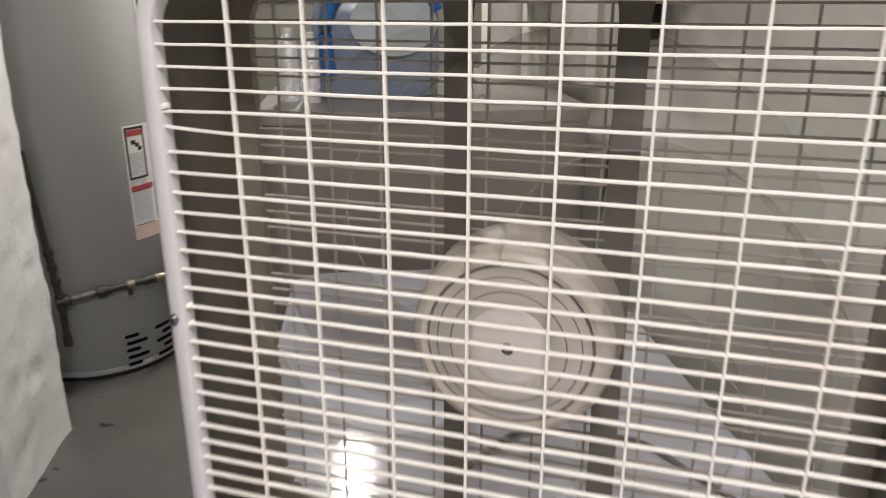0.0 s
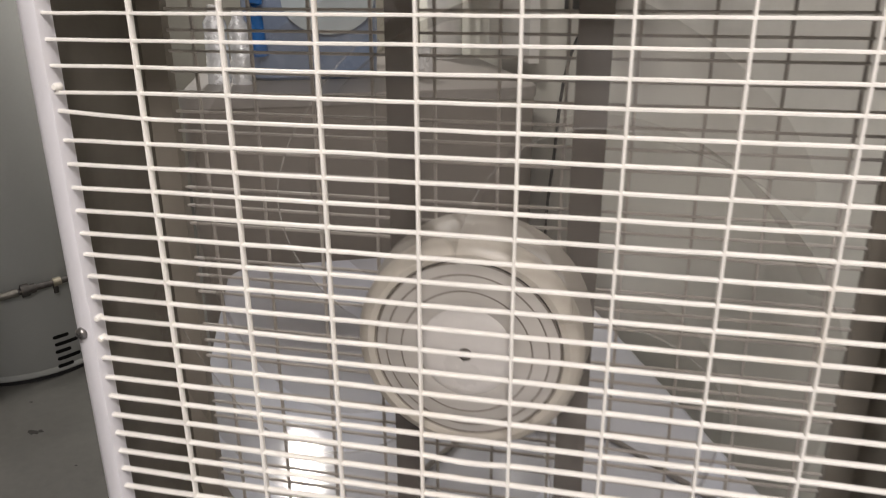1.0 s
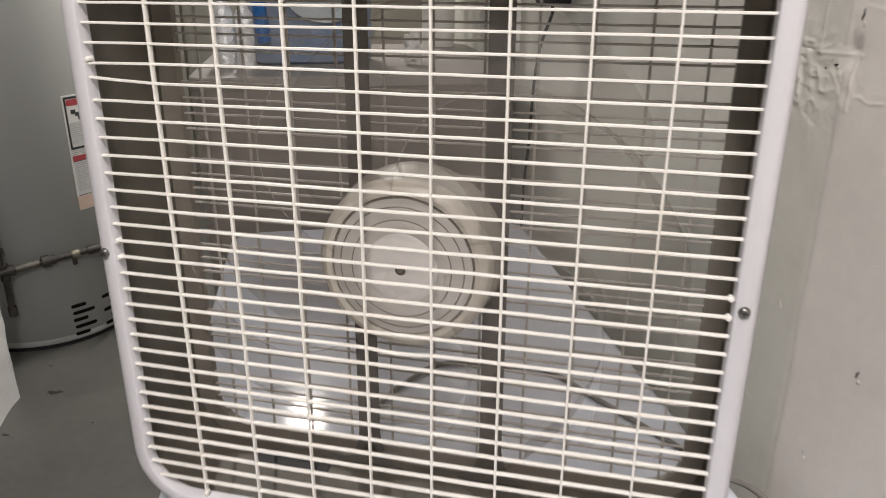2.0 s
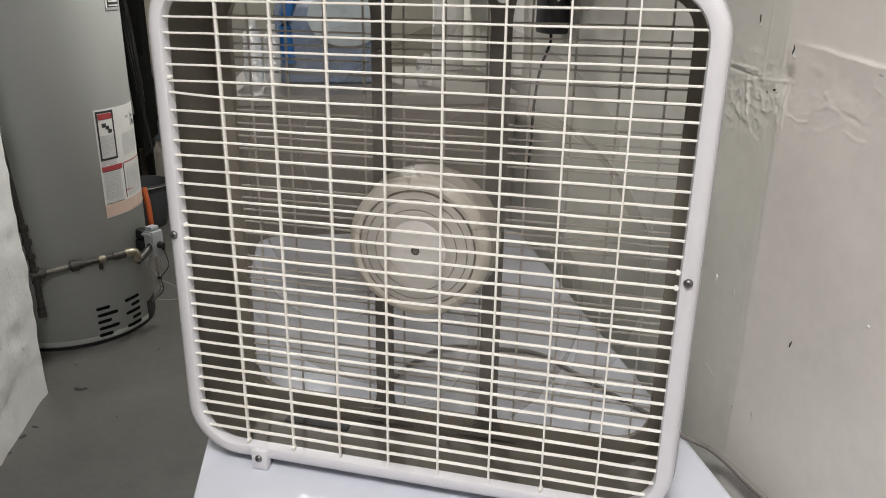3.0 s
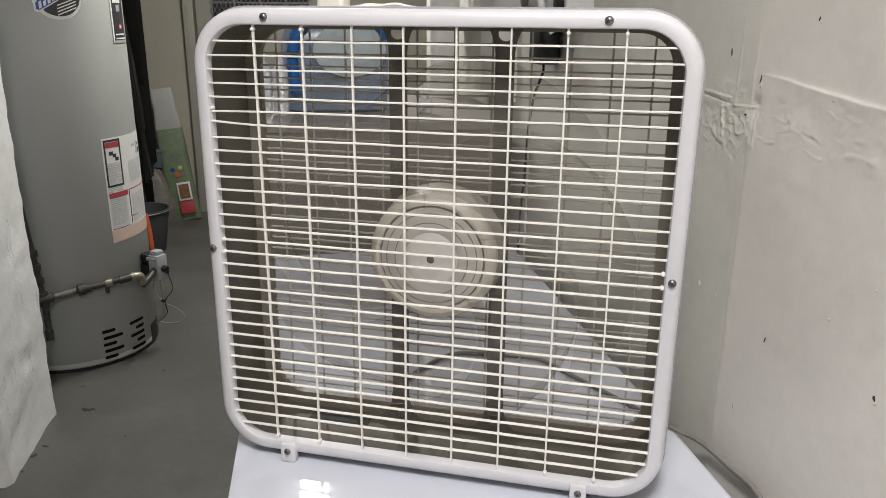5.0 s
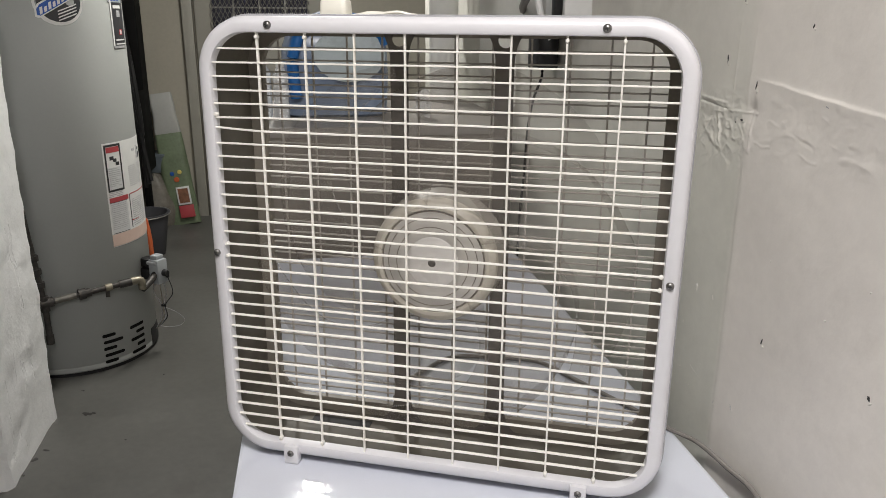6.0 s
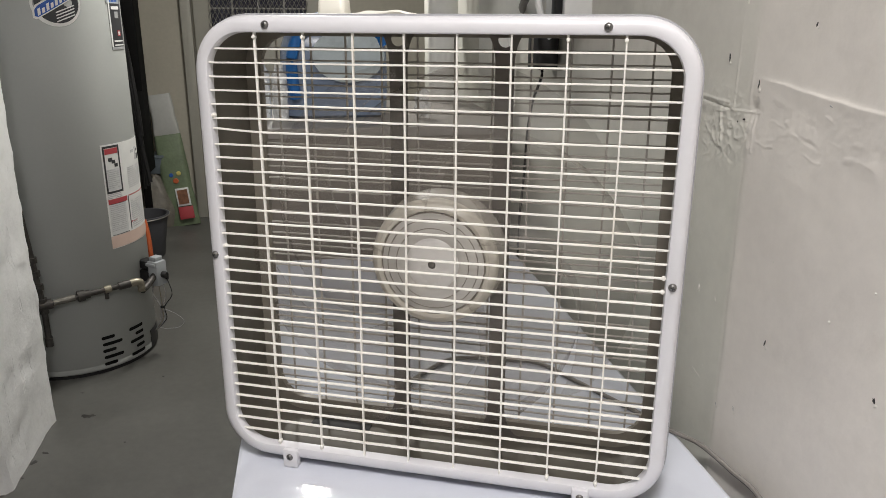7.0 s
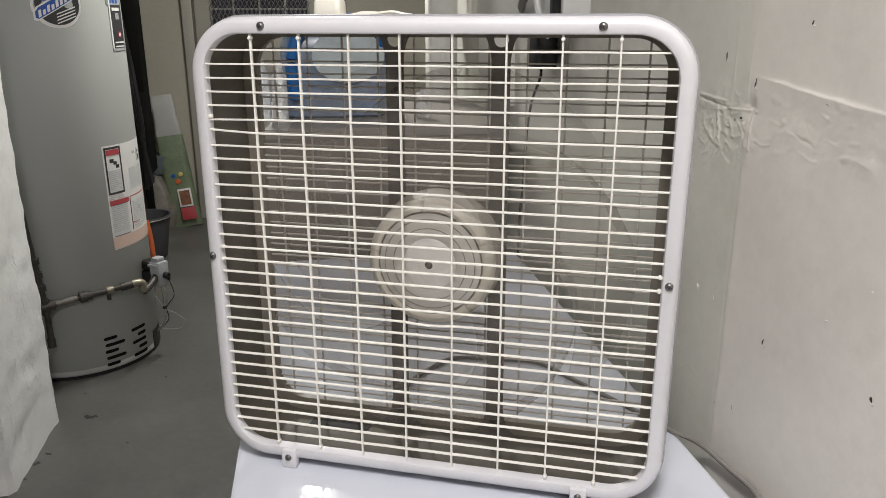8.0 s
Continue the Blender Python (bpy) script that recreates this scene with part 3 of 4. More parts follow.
# hub: stepped milky plastic
hub = part("hub", lathe([(0.0, 0.0290), (0.005, 0.0290), (0.006, 0.0286), (0.030, 0.0282), (0.0340, 0.0268), (0.0415, 0.0262), (0.0425, 0.0268), (0.052, 0.0275), (0.0535, 0.0287), (0.060, 0.0300), (0.061, 0.036), (0.0625, 0.062), (0.058, 0.064)], 64, "Y"), M_HUB, fan, "stepped milky plastic hub")
part("hub_dome", lathe([(0.0045, 0.0244), (0.010, 0.0243), (0.018, 0.0247), (0.025, 0.0256), (0.0300, 0.0272), (0.0318, 0.0290)], 56, "Y"), M_DOME, hub, "glossy pale middle of the hub")
part("hub_ring", lathe([(0.0605, 0.033), (0.062, 0.0295), (0.066, 0.0285), (0.071, 0.031), (0.0745, 0.037), (0.0740, 0.046), (0.068, 0.05), (0.062, 0.05)], 64, "Y"), M_HUBRING, hub, "yellowed outer ring")
for rad, y in ((0.0425, 0.0266), (0.053, 0.0280), (0.0603, 0.0298)):
    part("hub_groove", lathe([(rad - 0.0006, y), (rad, y - 0.0004), (rad + 0.0006, y)], 64, "Y"), M_HUBLINE, hub)
part("hub_skirt", lathe([(0.066, 0.046), (0.0735, 0.048), (0.0765, 0.060), (0.0785, 0.074), (0.0775, 0.082), (0.070, 0.084)], 64, "Y"), M_SKIRT, hub, "milky cup behind the outer ring")
part("hub_cap", lathe([(0, 0.0232), (0.003, 0.0236), (0.0045, 0.0252), (0.005, 0.028)], 20, "Y"), M_STRAP, hub, "small dark shaft end")


hub.location = ROTOR


# blades: wide twisted paddles
def blade_mesh():
    bm = bmesh.new()
    nr, na = 14, 14
    sides = []
    for off in (0.0, 0.0016):
        g = []
        for i in range(nr + 1):
            u = i / nr
            rad = 0.060 + 0.172 * u
            row = []
            for k in range(na + 1):
                v = k / na
                span = radians(71 + 1.5 * u - 18 * max(0, u - 0.8) / 0.2 * (abs(v - 0.5) * 2) ** 3)
                start = radians(95 * (1 - math.exp((rad - 0.232) / 0.105)))
                ang = start + span * (v - 0.5) + radians(30)
                rr = rad - 0.022 * max(0, u - 0.55) / 0.45 * (abs(v - 0.5) * 2) ** 4
                y = 0.026 + (0.056 - 0.012 * u) * v + 0.008 * math.sin(math.pi * v) + off
                row.append(bm.verts.new((rr * math.cos(ang), y, rr * math.sin(ang))))
            g.append(row)
        sides.append(g)
    for g in sides:
        for i in range(nr):
            for k in range(na):
                bm.faces.new((g[i][k], g[i + 1][k], g[i + 1][k + 1], g[i][k + 1]))
    a, b = sides
    rim = lambda g: [g[i][0] for i in range(nr + 1)] + [g[nr][k] for k in range(1, na + 1)] + [g[i][na] for i in range(nr - 1, -1, -1)] + [g[0][k] for k in range(na - 1, 0, -1)]
    ra, rb = rim(a), rim(b)
    edge = [g.co.lerp(h.co, 0.5) for g, h in zip([a[i][0] for i in range(2, nr)], [b[i][0] for i in range(2, nr)])]
    for k in range(len(ra)):
        n = (k + 1) % len(ra)
        bm.faces.new((ra[k], ra[n], rb[n], rb[k]))
    plain = set(bm.faces)
    tube(edge, 0.0006, 6, bm=bm, smooth_steps=3)
    for f in bm.faces:
        f.material_index = 0 if f in plain else 1
    return mesh_from("blade", bm, [M_BLADE, M_EDGE])


BLADE = blade_mesh()
for k in range(5):
    o = new("blade", BLADE)
    o.parent = fan
    o.location, o.rotation_euler = ROTOR, (0, -radians(98 - 72 * k), 0)
    tagged(o, "smoke-clear plastic fan blade")

# switch knob and folded handle on top
knob = part("switch_knob", loft([[(x, y, z) for x, y in rounded_loop(hx, hy, 0.005, 4)] for hx, hy, z in ((0.0158, 0.013, 0), (0.0156, 0.0128, 0.008), (0.0150, 0.0120, 0.0175), (0.0138, 0.0110, 0.0195))], caps=True), M_CREAM, fan, "cream rotary switch knob")
knob.location = (-0.121, 0.05, HZ - 0.002)
handle_bm = bmesh.new()
for k in range(3):   # the thin folded grip, a little twisted
    tube([(-0.104 + 0.004 * k, 0.044 + 0.007 * k, 0.0030), (-0.086, 0.045 + 0.006 * k, 0.0045 + 0.001 * k), (-0.066 + 0.003 * k, 0.046 + 0.006 * k, 0.0055), (-0.048, 0.046 + 0.006 * k, 0.0072 - 0.001 * k), (-0.034 + 0.002 * k, 0.047 + 0.005 * k, 0.0040)], 0.0023, 6, bm=handle_bm, smooth_steps=4)
box(handle_bm, -0.036, -0.022, 0.040, 0.064, 0.0, 0.005, 0.0012)
box(handle_bm, -0.110, -0.100, 0.040, 0.064, 0.0, 0.004, 0.0012)
part("folded_handle", handle_bm, M_CREAM, fan, "flat folded white plastic handle").location = (0, 0, HZ - 0.0028)
part("nameplate", boxed(-0.05, 0.02, 0.03, 0.075, HZ - 0.0030, HZ - 0.0021), M_STRAP, fan, "dark plate beside the knob")

# ---- the limewashed pier ----
def rough_block(x0, x1, y0, y1, z0, z1, step, amount, seed):
    """A rough block whose faces and edges wander."""
    bm = bmesh.new()
    dims = (x1 - x0, y1 - y0, z1 - z0)
    n = [max(2, int(v / step)) for v in dims]
    seen = {}

    def vert(i, j, k):
        key = (i, j, k)
        if key not in seen:
            q = Vector((x0 + dims[0] * i / n[0], y0 + dims[1] * j / n[1], z0 + dims[2] * k / n[2]))
            off = Vector([noise.noise((q.x * 5 + seed + 11 * a, q.y * 5, q.z * 5)) + 0.5 * noise.noise((q.x * 17, q.y * 17 + seed + 7 * a, q.z * 17)) + 0.14 * noise.noise((q.x * 41, q.y * 41 + 3 * a, q.z * 41)) for a in range(3)]) * amount
            mid = Vector(((x0 + x1) / 2, (y0 + y1) / 2, q.z))
            if i in (0, n[0]) and j in (0, n[1]):
                off += (mid - q).normalized() * 0.012
            pit = noise.noise((q.x * 9 + 2, q.y * 9, q.z * 9 + seed))
            if pit > 0.38:   # shallow knocks in the plaster
                off += (mid - q).normalized() * min(0.006, 0.04 * (pit - 0.38))
            if k in (0, n[2]):
                off.z = 0
            seen[key] = bm.verts.new(q + off)
        return seen[key]

    for a in range(3):
        u, v = [c for c in range(3) if c != a]
        for side in (0, n[a]):
            for p in range(n[u]):
                for q in range(n[v]):
                    quad = []
                    for dp, dq in ((0, 0), (1, 0), (1, 1), (0, 1)):
                        ijk = [0, 0, 0]
                        ijk[a], ijk[u], ijk[v] = side, p + dp, q + dq
                        quad.append(vert(*ijk))
                    bm.faces.new(quad)
    return bm


solid("wall_pier", rough_block(-2.3, -1.03, 1.275, 1.72, 0, CEIL, 0.018, 0.0095, 2.0), M_PIER, "rough white limewashed masonry pier", "pier", "structure", BM)

# ---- the water heater ----
HR = 0.298
HC = Vector((-1.925, 1.697, 0))
heater = thing("water_heater", "tall grey enamelled gas water heater with warning labels", "water heater", at=Matrix.Translation(HC))
part("tank", lathe([(0, 0.014), (HR - 0.004, 0.014), (HR, 0.018), (HR, 0.034), (HR - 0.0015, 0.036), (HR - 0.0015, 0.038), (HR, 0.040), (HR, 1.52), (HR - 0.02, 1.55), (0.06, 1.57), (0, 1.57)], 96), M_TANK, heater, "grey enamelled cylindrical jacket")
part("base_ring", lathe([(HR - 0.03, 0.0), (HR - 0.006, 0.0), (HR - 0.006, 0.0138), (HR - 0.03, 0.0138)], 96), M_BLACK, heater, "dark base ring on the floor")
part("flue", lathe([(0.075, 1.55), (0.075, CEIL - 0.01)], 32), M_MOTOR, heater, "metal flue pipe")


def curved(a0, a1, z0, z1, lift, n=14):
    """A thin sheet lying on the tank, from angle a0 to a1 in degrees."""
    bm = bmesh.new()
    rows = []
    for k in range(n + 1):
        a = radians(a0 + (a1 - a0) * k / n)
        c, s = math.cos(a), math.sin(a)
        rows.append([bm.verts.new((rr * c, rr * s, z)) for rr, z in ((HR, z0), (HR + lift, z0), (HR + lift, z1), (HR, z1))])
    for a, b in zip(rows, rows[1:]):
        for k in range(3):
            bm.faces.new((a[k], a[k + 1], b[k + 1], b[k]))
    bm.faces.new(rows[0])
    bm.faces.new(rows[-1])
    return bm


L0, L1 = -18.5, 34.0
label = part("warning_label", curved(L0, L1, 0.480, 0.872, 0.0010), M_PAPER, heater, "white paper warning label with small print")
part("label_foot", curved(L0, L1, 0.482, 0.528, 0.0016), M_PINK, label, "salmon strip")
fr_a, fr_b = L0 + 1.2, L0 + 16.0
for a0, a1, z0, z1 in ((fr_a, fr_b, 0.858, 0.866), (fr_a, fr_b, 0.690, 0.698), (fr_a, fr_a + 1.3, 0.690, 0.866), (fr_b - 1.3, fr_b, 0.690, 0.866)):
    part("label_frame", curved(a0, a1, z0, z1, 0.0016, 6), M_INK, label)
part("label_banner", curved(fr_a + 1.6, fr_b - 1.6, 0.836, 0.856, 0.0018, 6), M_RED, label, "red warning banner")
part("label_banner", curved(fr_a, fr_b + 3, 0.650, 0.668, 0.0018, 6), M_RED, label, "red warning banner")
for a0, a1, z0, z1 in ((fr_a + 4, fr_a + 7.5, 0.808, 0.822), (fr_a + 7, fr_a + 10, 0.800, 0.812), (fr_a + 9, fr_a + 12, 0.786, 0.799), (24, 28, 0.79, 0.81), (22, 26, 0.82, 0.83)):
    part("label_picture", curved(a0, a1, z0, z1, 0.0018, 3), M_INK, label)
part("label_panel", curved(fr_a + 1.4, fr_b - 1.4, 0.700, 0.780, 0.0014, 6), M_PANEL, label, "pale grey printed panel")
part("label_panel", curved(fr_a, fr_b + 1.2, 0.532, 0.648, 0.0014, 6), M_PANEL, label, "pale grey printed panel")
for z0, z1, a0, a1, st in ((0.706, 0.774, fr_a + 2, fr_b - 2.4, 0.0072), (0.668, 0.684, fr_a, fr_b - 2, 0.0065), (0.540, 0.640, fr_a + 0.8, fr_b - 0.2, 0.0072), (0.690, 0.768, 4.5, 27, 0.0075), (0.535, 0.640, 4.5, 27, 0.0078)):
    zz = z1
    while zz > z0:   # lines of small print that stop and start unevenly
        a = a0
        while a < a1 - 1:
            b = min(a1, a + 2 + 6 * random.random())
            part("print_line", curved(a, b, zz, zz + 0.0034, 0.0017, 4), M_FINE, label)
            a = b + (0.5 if random.random() < 0.75 else 3.0)
        zz -= st
for a0, a1, z0, z1 in ((20, 22.5, 0.800, 0.838), (19.4, 23.4, 0.790, 0.801), (12, 17, 0.822, 0.832), (12.5, 15, 0.605, 0.622), (16, 18, 0.588, 0.604)):
    part("label_picture", curved(a0, a1, z0, z1, 0.0020, 3), M_FINE, label)
for a0, a1, z in ((fr_a, fr_b + 1.2, 0.6485), (fr_a, fr_b + 1.2, 0.5300)):
    part("label_rule", curved(a0, a1, z, z + 0.0018, 0.0019, 6), M_INK, label)
part("label_rule", curved(1.6, 2.4, 0.535, 0.665, 0.0016, 2), M_INK, label)
part("label_rule", curved(2.6, 33, 0.664, 0.668, 0.0016, 5), M_RED, label)
part("label_rule", curved(2.6, 12, 0.560, 0.565, 0.0017, 3), M_RED, label)

plate = part("rating_plate", curved(4.5, 26, 1.205, 1.52, 0.0014), M_INK, heater, "black rating plate with a pale border")
for a0, a1, z0, z1, m in ((4.5, 26, 1.205, 1.214, M_GREYINK), (4.5, 6.0, 1.214, 1.52, M_PAPER), (24.8, 26, 1.214, 1.52, M_GREYINK), (8, 24, 1.218, 1.2225, M_PAPER), (8, 23, 1.232, 1.237, M_PAPER), (14, 19, 1.252, 1.272, M_RED), (15, 18, 1.256, 1.268, M_PAPER), (8, 20, 1.345, 1.356, M_PAPER), (2.5, 23, 1.366, 1.392, M_VALVE), (4, 8, 1.371, 1.387, M_BLUE), (9, 13, 1.371, 1.387, M_BLUE), (14, 18, 1.371, 1.387, M_BLUE), (11, 18, 1.40, 1.43, M_GREYINK), (12, 18, 1.315, 1.338, M_GREYINK)):
    part("plate_mark", curved(a0, a1, z0, z1, 0.0024, 5), m, plate)


def sticker_disc(ac, zc, ra, rz, lift, m, parent, name):
    """A round or oval sticker bent round the tank."""
    bm = bmesh.new()
    mid = bm.verts.new(((HR + lift) * math.cos(radians(ac)), (HR + lift) * math.sin(radians(ac)), zc))
    rim = []
    for k in range(28):
        t = 2 * math.pi * k / 28
        a = radians(ac + ra * math.cos(t))
        rim.append(bm.verts.new(((HR + lift) * math.cos(a), (HR + lift) * math.sin(a), zc + rz * math.sin(t))))
    for k in range(28):
        bm.faces.new((mid, rim[k], rim[(k + 1) % 28]))
    ob = part(name, bm, m, parent)
    return ob


def sticker_band(pts, lift, m, parent, name):
    """A many-sided patch on the tank from angle and height pairs, given as a fan round its middle."""
    bm = bmesh.new()
    vs = [bm.verts.new(((HR + lift) * math.cos(radians(a)), (HR + lift) * math.sin(radians(a)), z)) for a, z in pts]
    n = len(vs) // 2
    for k in range(n - 1):
        bm.faces.new((vs[2 * k], vs[2 * k + 1], vs[2 * k + 3], vs[2 * k + 2]))
    return part(name, bm, m, parent)


badge = sticker_disc(-35, 1.362, 15.5, 0.076, 0.0010, M_PAPER, heater, "round_sticker")
tagged(badge, "round white sticker with a blue slanting band")
sticker_disc(-34.5, 1.364, 13.6, 0.067, 0.0016, M_INK, badge, "sticker_ground")
sticker_band([(-44 + 2 * k, (1.375 if h else 1.422) + 0.0003 * k) for k in range(11) for h in (1, 0)], 0.0019, M_BLUE, badge, "sticker_field")
sticker_band([(-49.5 + 2 * k, 1.304 + 0.0060 * k + (0.046 - (0.010 if k in (0, 14) else 0) if h else (0.010 if k in (0, 14) else 0.0))) for k in range(15) for h in (1, 0)], 0.0021, M_PAPER, badge, "sticker_band")
sticker_band([(-48.3 + 2 * k, 1.3115 + 0.0060 * k + (0.036 - (0.008 if k in (0, 13) else 0) if h else (0.008 if k in (0, 13) else 0.0))) for k in range(14) for h in (1, 0)], 0.0025, M_BLUE, badge, "sticker_band")
for k in range(8):
    sticker_band([(-46.5 + 2.7 * k + 0.85 * i, 1.3205 + 0.0030 * (2.7 * k + 0.85 * i) + (0.0225 - 0.006 * (k % 2) if h else 0.0)) for i in range(3) for h in (1, 0)], 0.0029, M_PAPER, badge, "lettering_bar")
for k in range(4):
    sticker_band([(-36 + 3 * i, 1.300 + 0.010 * k + 0.006 * i + (0.004 if h else 0)) for i in range(5) for h in (1, 0)], 0.0022, M_PAPER, badge, "sticker_stripe")

# louvre slots low on the jacket
for k in range(5):
    z = 0.142 - 0.0265 * k
    for a0, a1 in ((-35.5, -25.5), (-13.5, 1)) if k % 2 == 0 else ((-35, -20), (-8, 1)):
        outline = []
        for i in range(17):   # long slots with round ends
            a = a0 + (a1 - a0) * 0.5 * (1 - math.cos(math.pi * i / 16))
            near = min(a - a0, a1 - a)
            half = 0.0062 * math.sqrt(max(0.0, 1 - (1 - min(1.0, near / 1.2)) ** 2)) + 0.0003
            outline += [(a, z - half), (a, z + half)]
        sticker_band(outline, 0.0008, M_PITCH, heater, "vent_slot")
part("burner_door", curved(11, 32, 0.015, 0.088, 0.002, 8), M_BLACK, heater, "black burner access opening")

# gas pipe round the tank and the gas valve
def on_tank(a, out, z):
    return ((HR + out) * math.cos(radians(a)), (HR + out) * math.sin(radians(a)), z)


gas = thing("gas_pipe", "black iron gas pipe with fittings in front of the water heater", "pipe", at=Matrix.Translation(HC))
elbow, far_end = Vector((0.345, -0.080, 0.348)), Vector((0.143, -0.323, 0.326))
part("pipe_run", tube([far_end, elbow], 0.0105, 14), M_IRON, gas)
for f, ln, rad, m in ((0.02, 0.022, 0.019, M_IRON), (0.22, 0.036, 0.0125, M_STEELPIPE), (0.40, 0.012, 0.021, M_IRON), (0.45, 0.014, 0.016, M_IRON), (0.70, 0.012, 0.0145, M_BRASS), (0.90, 0.024, 0.0155, M_IRON), (0.985, 0.008, 0.016, M_BRASS)):
    q = far_end.lerp(elbow, f)
    w = (elbow - far_end).normalized()
    part("fitting", tube([q - w * ln, q + w * ln], rad, 12), m, gas)
part("stub", tube([far_end.lerp(elbow, 0.68), far_end.lerp(elbow, 0.68) + Vector((0, 0, -0.036))], 0.008, 10), M_IRON, gas)
part("tee", tube([far_end + Vector((0, 0, 0.026)), far_end + Vector((0, 0, -0.030))], 0.0155, 14), M_IRON, gas)
part("riser", tube([far_end + Vector((-0.045, -0.010, 0.5)), far_end + Vector((0, 0, -0.02))], 0.0105, 12), M_IRON, gas)
part("drip_leg", tube([far_end, far_end + Vector((0, 0, -0.125))], 0.0108, 12), M_IRON, gas)
part("drip_cap", tube([far_end + Vector((0, 0, -0.125)), far_end + Vector((0, 0, -0.158))], 0.0142, 12), M_IRON, gas)
for dz in (0.06, 0.11, 0.16):
    part("coupling", tube([far_end + Vector((-0.09 * dz, -0.02 * dz, dz)), far_end + Vector((-0.09 * dz, -0.02 * dz, dz + 0.02))], 0.0155, 12), M_IRON, gas)
part("elbow", tube([elbow, elbow + Vector((0.012, 0.020, -0.004)), elbow + Vector((0.014, 0.024, -0.040))], 0.015, 12, smooth_steps=4), M_BRASS, gas)
part("union", tube([elbow + Vector((0.014, 0.024, -0.040)), elbow + Vector((0.016, 0.060, -0.030)), elbow + Vector((0.015, 0.110, -0.008))], 0.0135, 12, smooth_steps=4), M_IRON, gas)

valve = thing("gas_valve", "grey gas control valve with thin wires on the water heater", "valve", at=Matrix.Translation(HC + Vector(on_tank(8, 0.066, 0.358))) @ Matrix.Rotation(radians(-12), 4, "Z"))
part("valve_body", boxed(-0.024, 0.026, -0.026, 0.027, -0.060, 0.040, 0.006), M_VALVE, valve)
part("valve_cap", boxed(-0.019, 0.016, -0.019, 0.020, 0.038, 0.057, 0.005), M_VALVE, valve)
part("valve_ledge", boxed(-0.030, 0.020, -0.030, -0.012, 0.018, 0.032, 0.004), M_VALVE, valve)
part("valve_mount", boxed(-0.072, -0.022, -0.034, 0.020, -0.045, 0.000, 0.006), M_BLACK, valve)
part("valve_mount", boxed(-0.072, -0.022, -0.028, 0.020, 0.003, 0.040, 0.008), M_BLACK, valve)
part("valve_knob", lathe([(0, 0.044), (0.011, 0.044), (0.013, 0.040), (0.014, 0.026), (0, 0.026)], 20, "Y"), M_BLACK, valve).matrix_local = Matrix.Translation((0, 0.004, -0.016)) @ Matrix.Rotation(-radians(90), 4, "Z")
part("wire_plug", boxed(0.026, 0.036, 0.012, 0.022, -0.040, -0.020, 0.002), M_BLACK, valve)
for x, y, bow, m in ((-0.010, -0.012, -0.014, M_GREYINK), (0.004, -0.004, 0.004, M_BRASS), (0.014, 0.006, 0.012, M_GREYINK), (0.030, 0.016, 0.020, M_BLACK)):
    part("wire", tube([(x, y, -0.035 if x > 0.02 else -0.058), (x + bow, y, -0.10), (0.006 + 0.3 * x, 0.3 * y, -0.155), (0.004 + 0.5 * bow, y * 0.5, -0.21), (-0.034, -0.01, -0.262)], 0.0019, 6, smooth_steps=6), m, valve)
part("cable_tie", lathe([(0.006, -0.005), (0.0085, -0.004), (0.0085, 0.004), (0.006, 0.005)], 12), M_BLACK, valve).location = (0.008, 0, -0.155)
part("wire", tube([(0.012, 0.004, -0.165), (0.045, 0.030, -0.19), (0.066, 0.050, -0.225), (0.045, 0.04, -0.252), (0.006, 0.01, -0.254), (-0.02, 0.0, -0.25)], 0.0012, 6, smooth_steps=6), M_GREYINK, valve)

# ---- behind the heater ----
door = thing("door_1", "grey painted door with a mesh-guarded window", "door", kind="structure", at=BM)
part("door_leaf", boxed(-0.845, 0.04, FAR - 0.045, FAR - 0.003, 0.01, 2.05, 0.003), M_DOOR, door)
part("door_frame", boxed(-0.925, -0.86, FAR - 0.06, FAR, 0, 2.12, 0.004), M_DOOR, door)
part("door_frame", boxed(0.052, 0.12, FAR - 0.06, FAR, 0, 2.12, 0.004), M_DOOR, door)
part("window_pane", boxed(-0.735, -0.13, FAR - 0.0505, FAR - 0.046, 1.235, 1.95), M_NAVY, door, "dark glass")
for x in (-0.60, -0.435, -0.27):
    part("glazing_bar", boxed(x - 0.006, x + 0.006, FAR - 0.056, FAR - 0.0512, 1.235, 1.95), M_MESH, door)
for z in (1.38, 1.56, 1.74):
    part("glazing_bar", boxed(-0.735, -0.13, FAR - 0.0555, FAR - 0.0517, z - 0.005, z + 0.005), M_MESH, door)
mesh_bm = bmesh.new()
for k in range(-26, 46):
    for s in (1, -1):
        # slanting strands, clipped to the window
        z0, z1 = 1.225, 1.96
        dx = (z1 - z0) * 0.52
        xa = -0.75 + k * 0.028
        xb = xa + dx * s
        t0, t1 = 0.0, 1.0
        lo, hi = -0.75, -0.115
        if xb != xa:
            ta, tb = (lo - xa) / (xb - xa), (hi - xa) / (xb - xa)
            t0, t1 = max(0.0, min(ta, tb)), min(1.0, max(ta, tb))
        if t1 - t0 > 0.01:
            tube([(xa + (xb - xa) * t, FAR - 0.062, z0 + (z1 - z0) * t) for t in (t0, t1)], 0.0022, 4, bm=mesh_bm)
tagged(part("mesh_guard", mesh_bm, M_MESH, door, "expanded steel mesh guard"), kind="stuff")

seed = thing("seed_bag", "tall green and white garden seed bag leaning on the wall", "bag", at=Matrix.Translation(B(-0.985, 4.30, 0)) @ BM @ Matrix.Rotation(radians(-7), 4, "X") @ Matrix.Rotation(radians(-7), 4, "Y"))


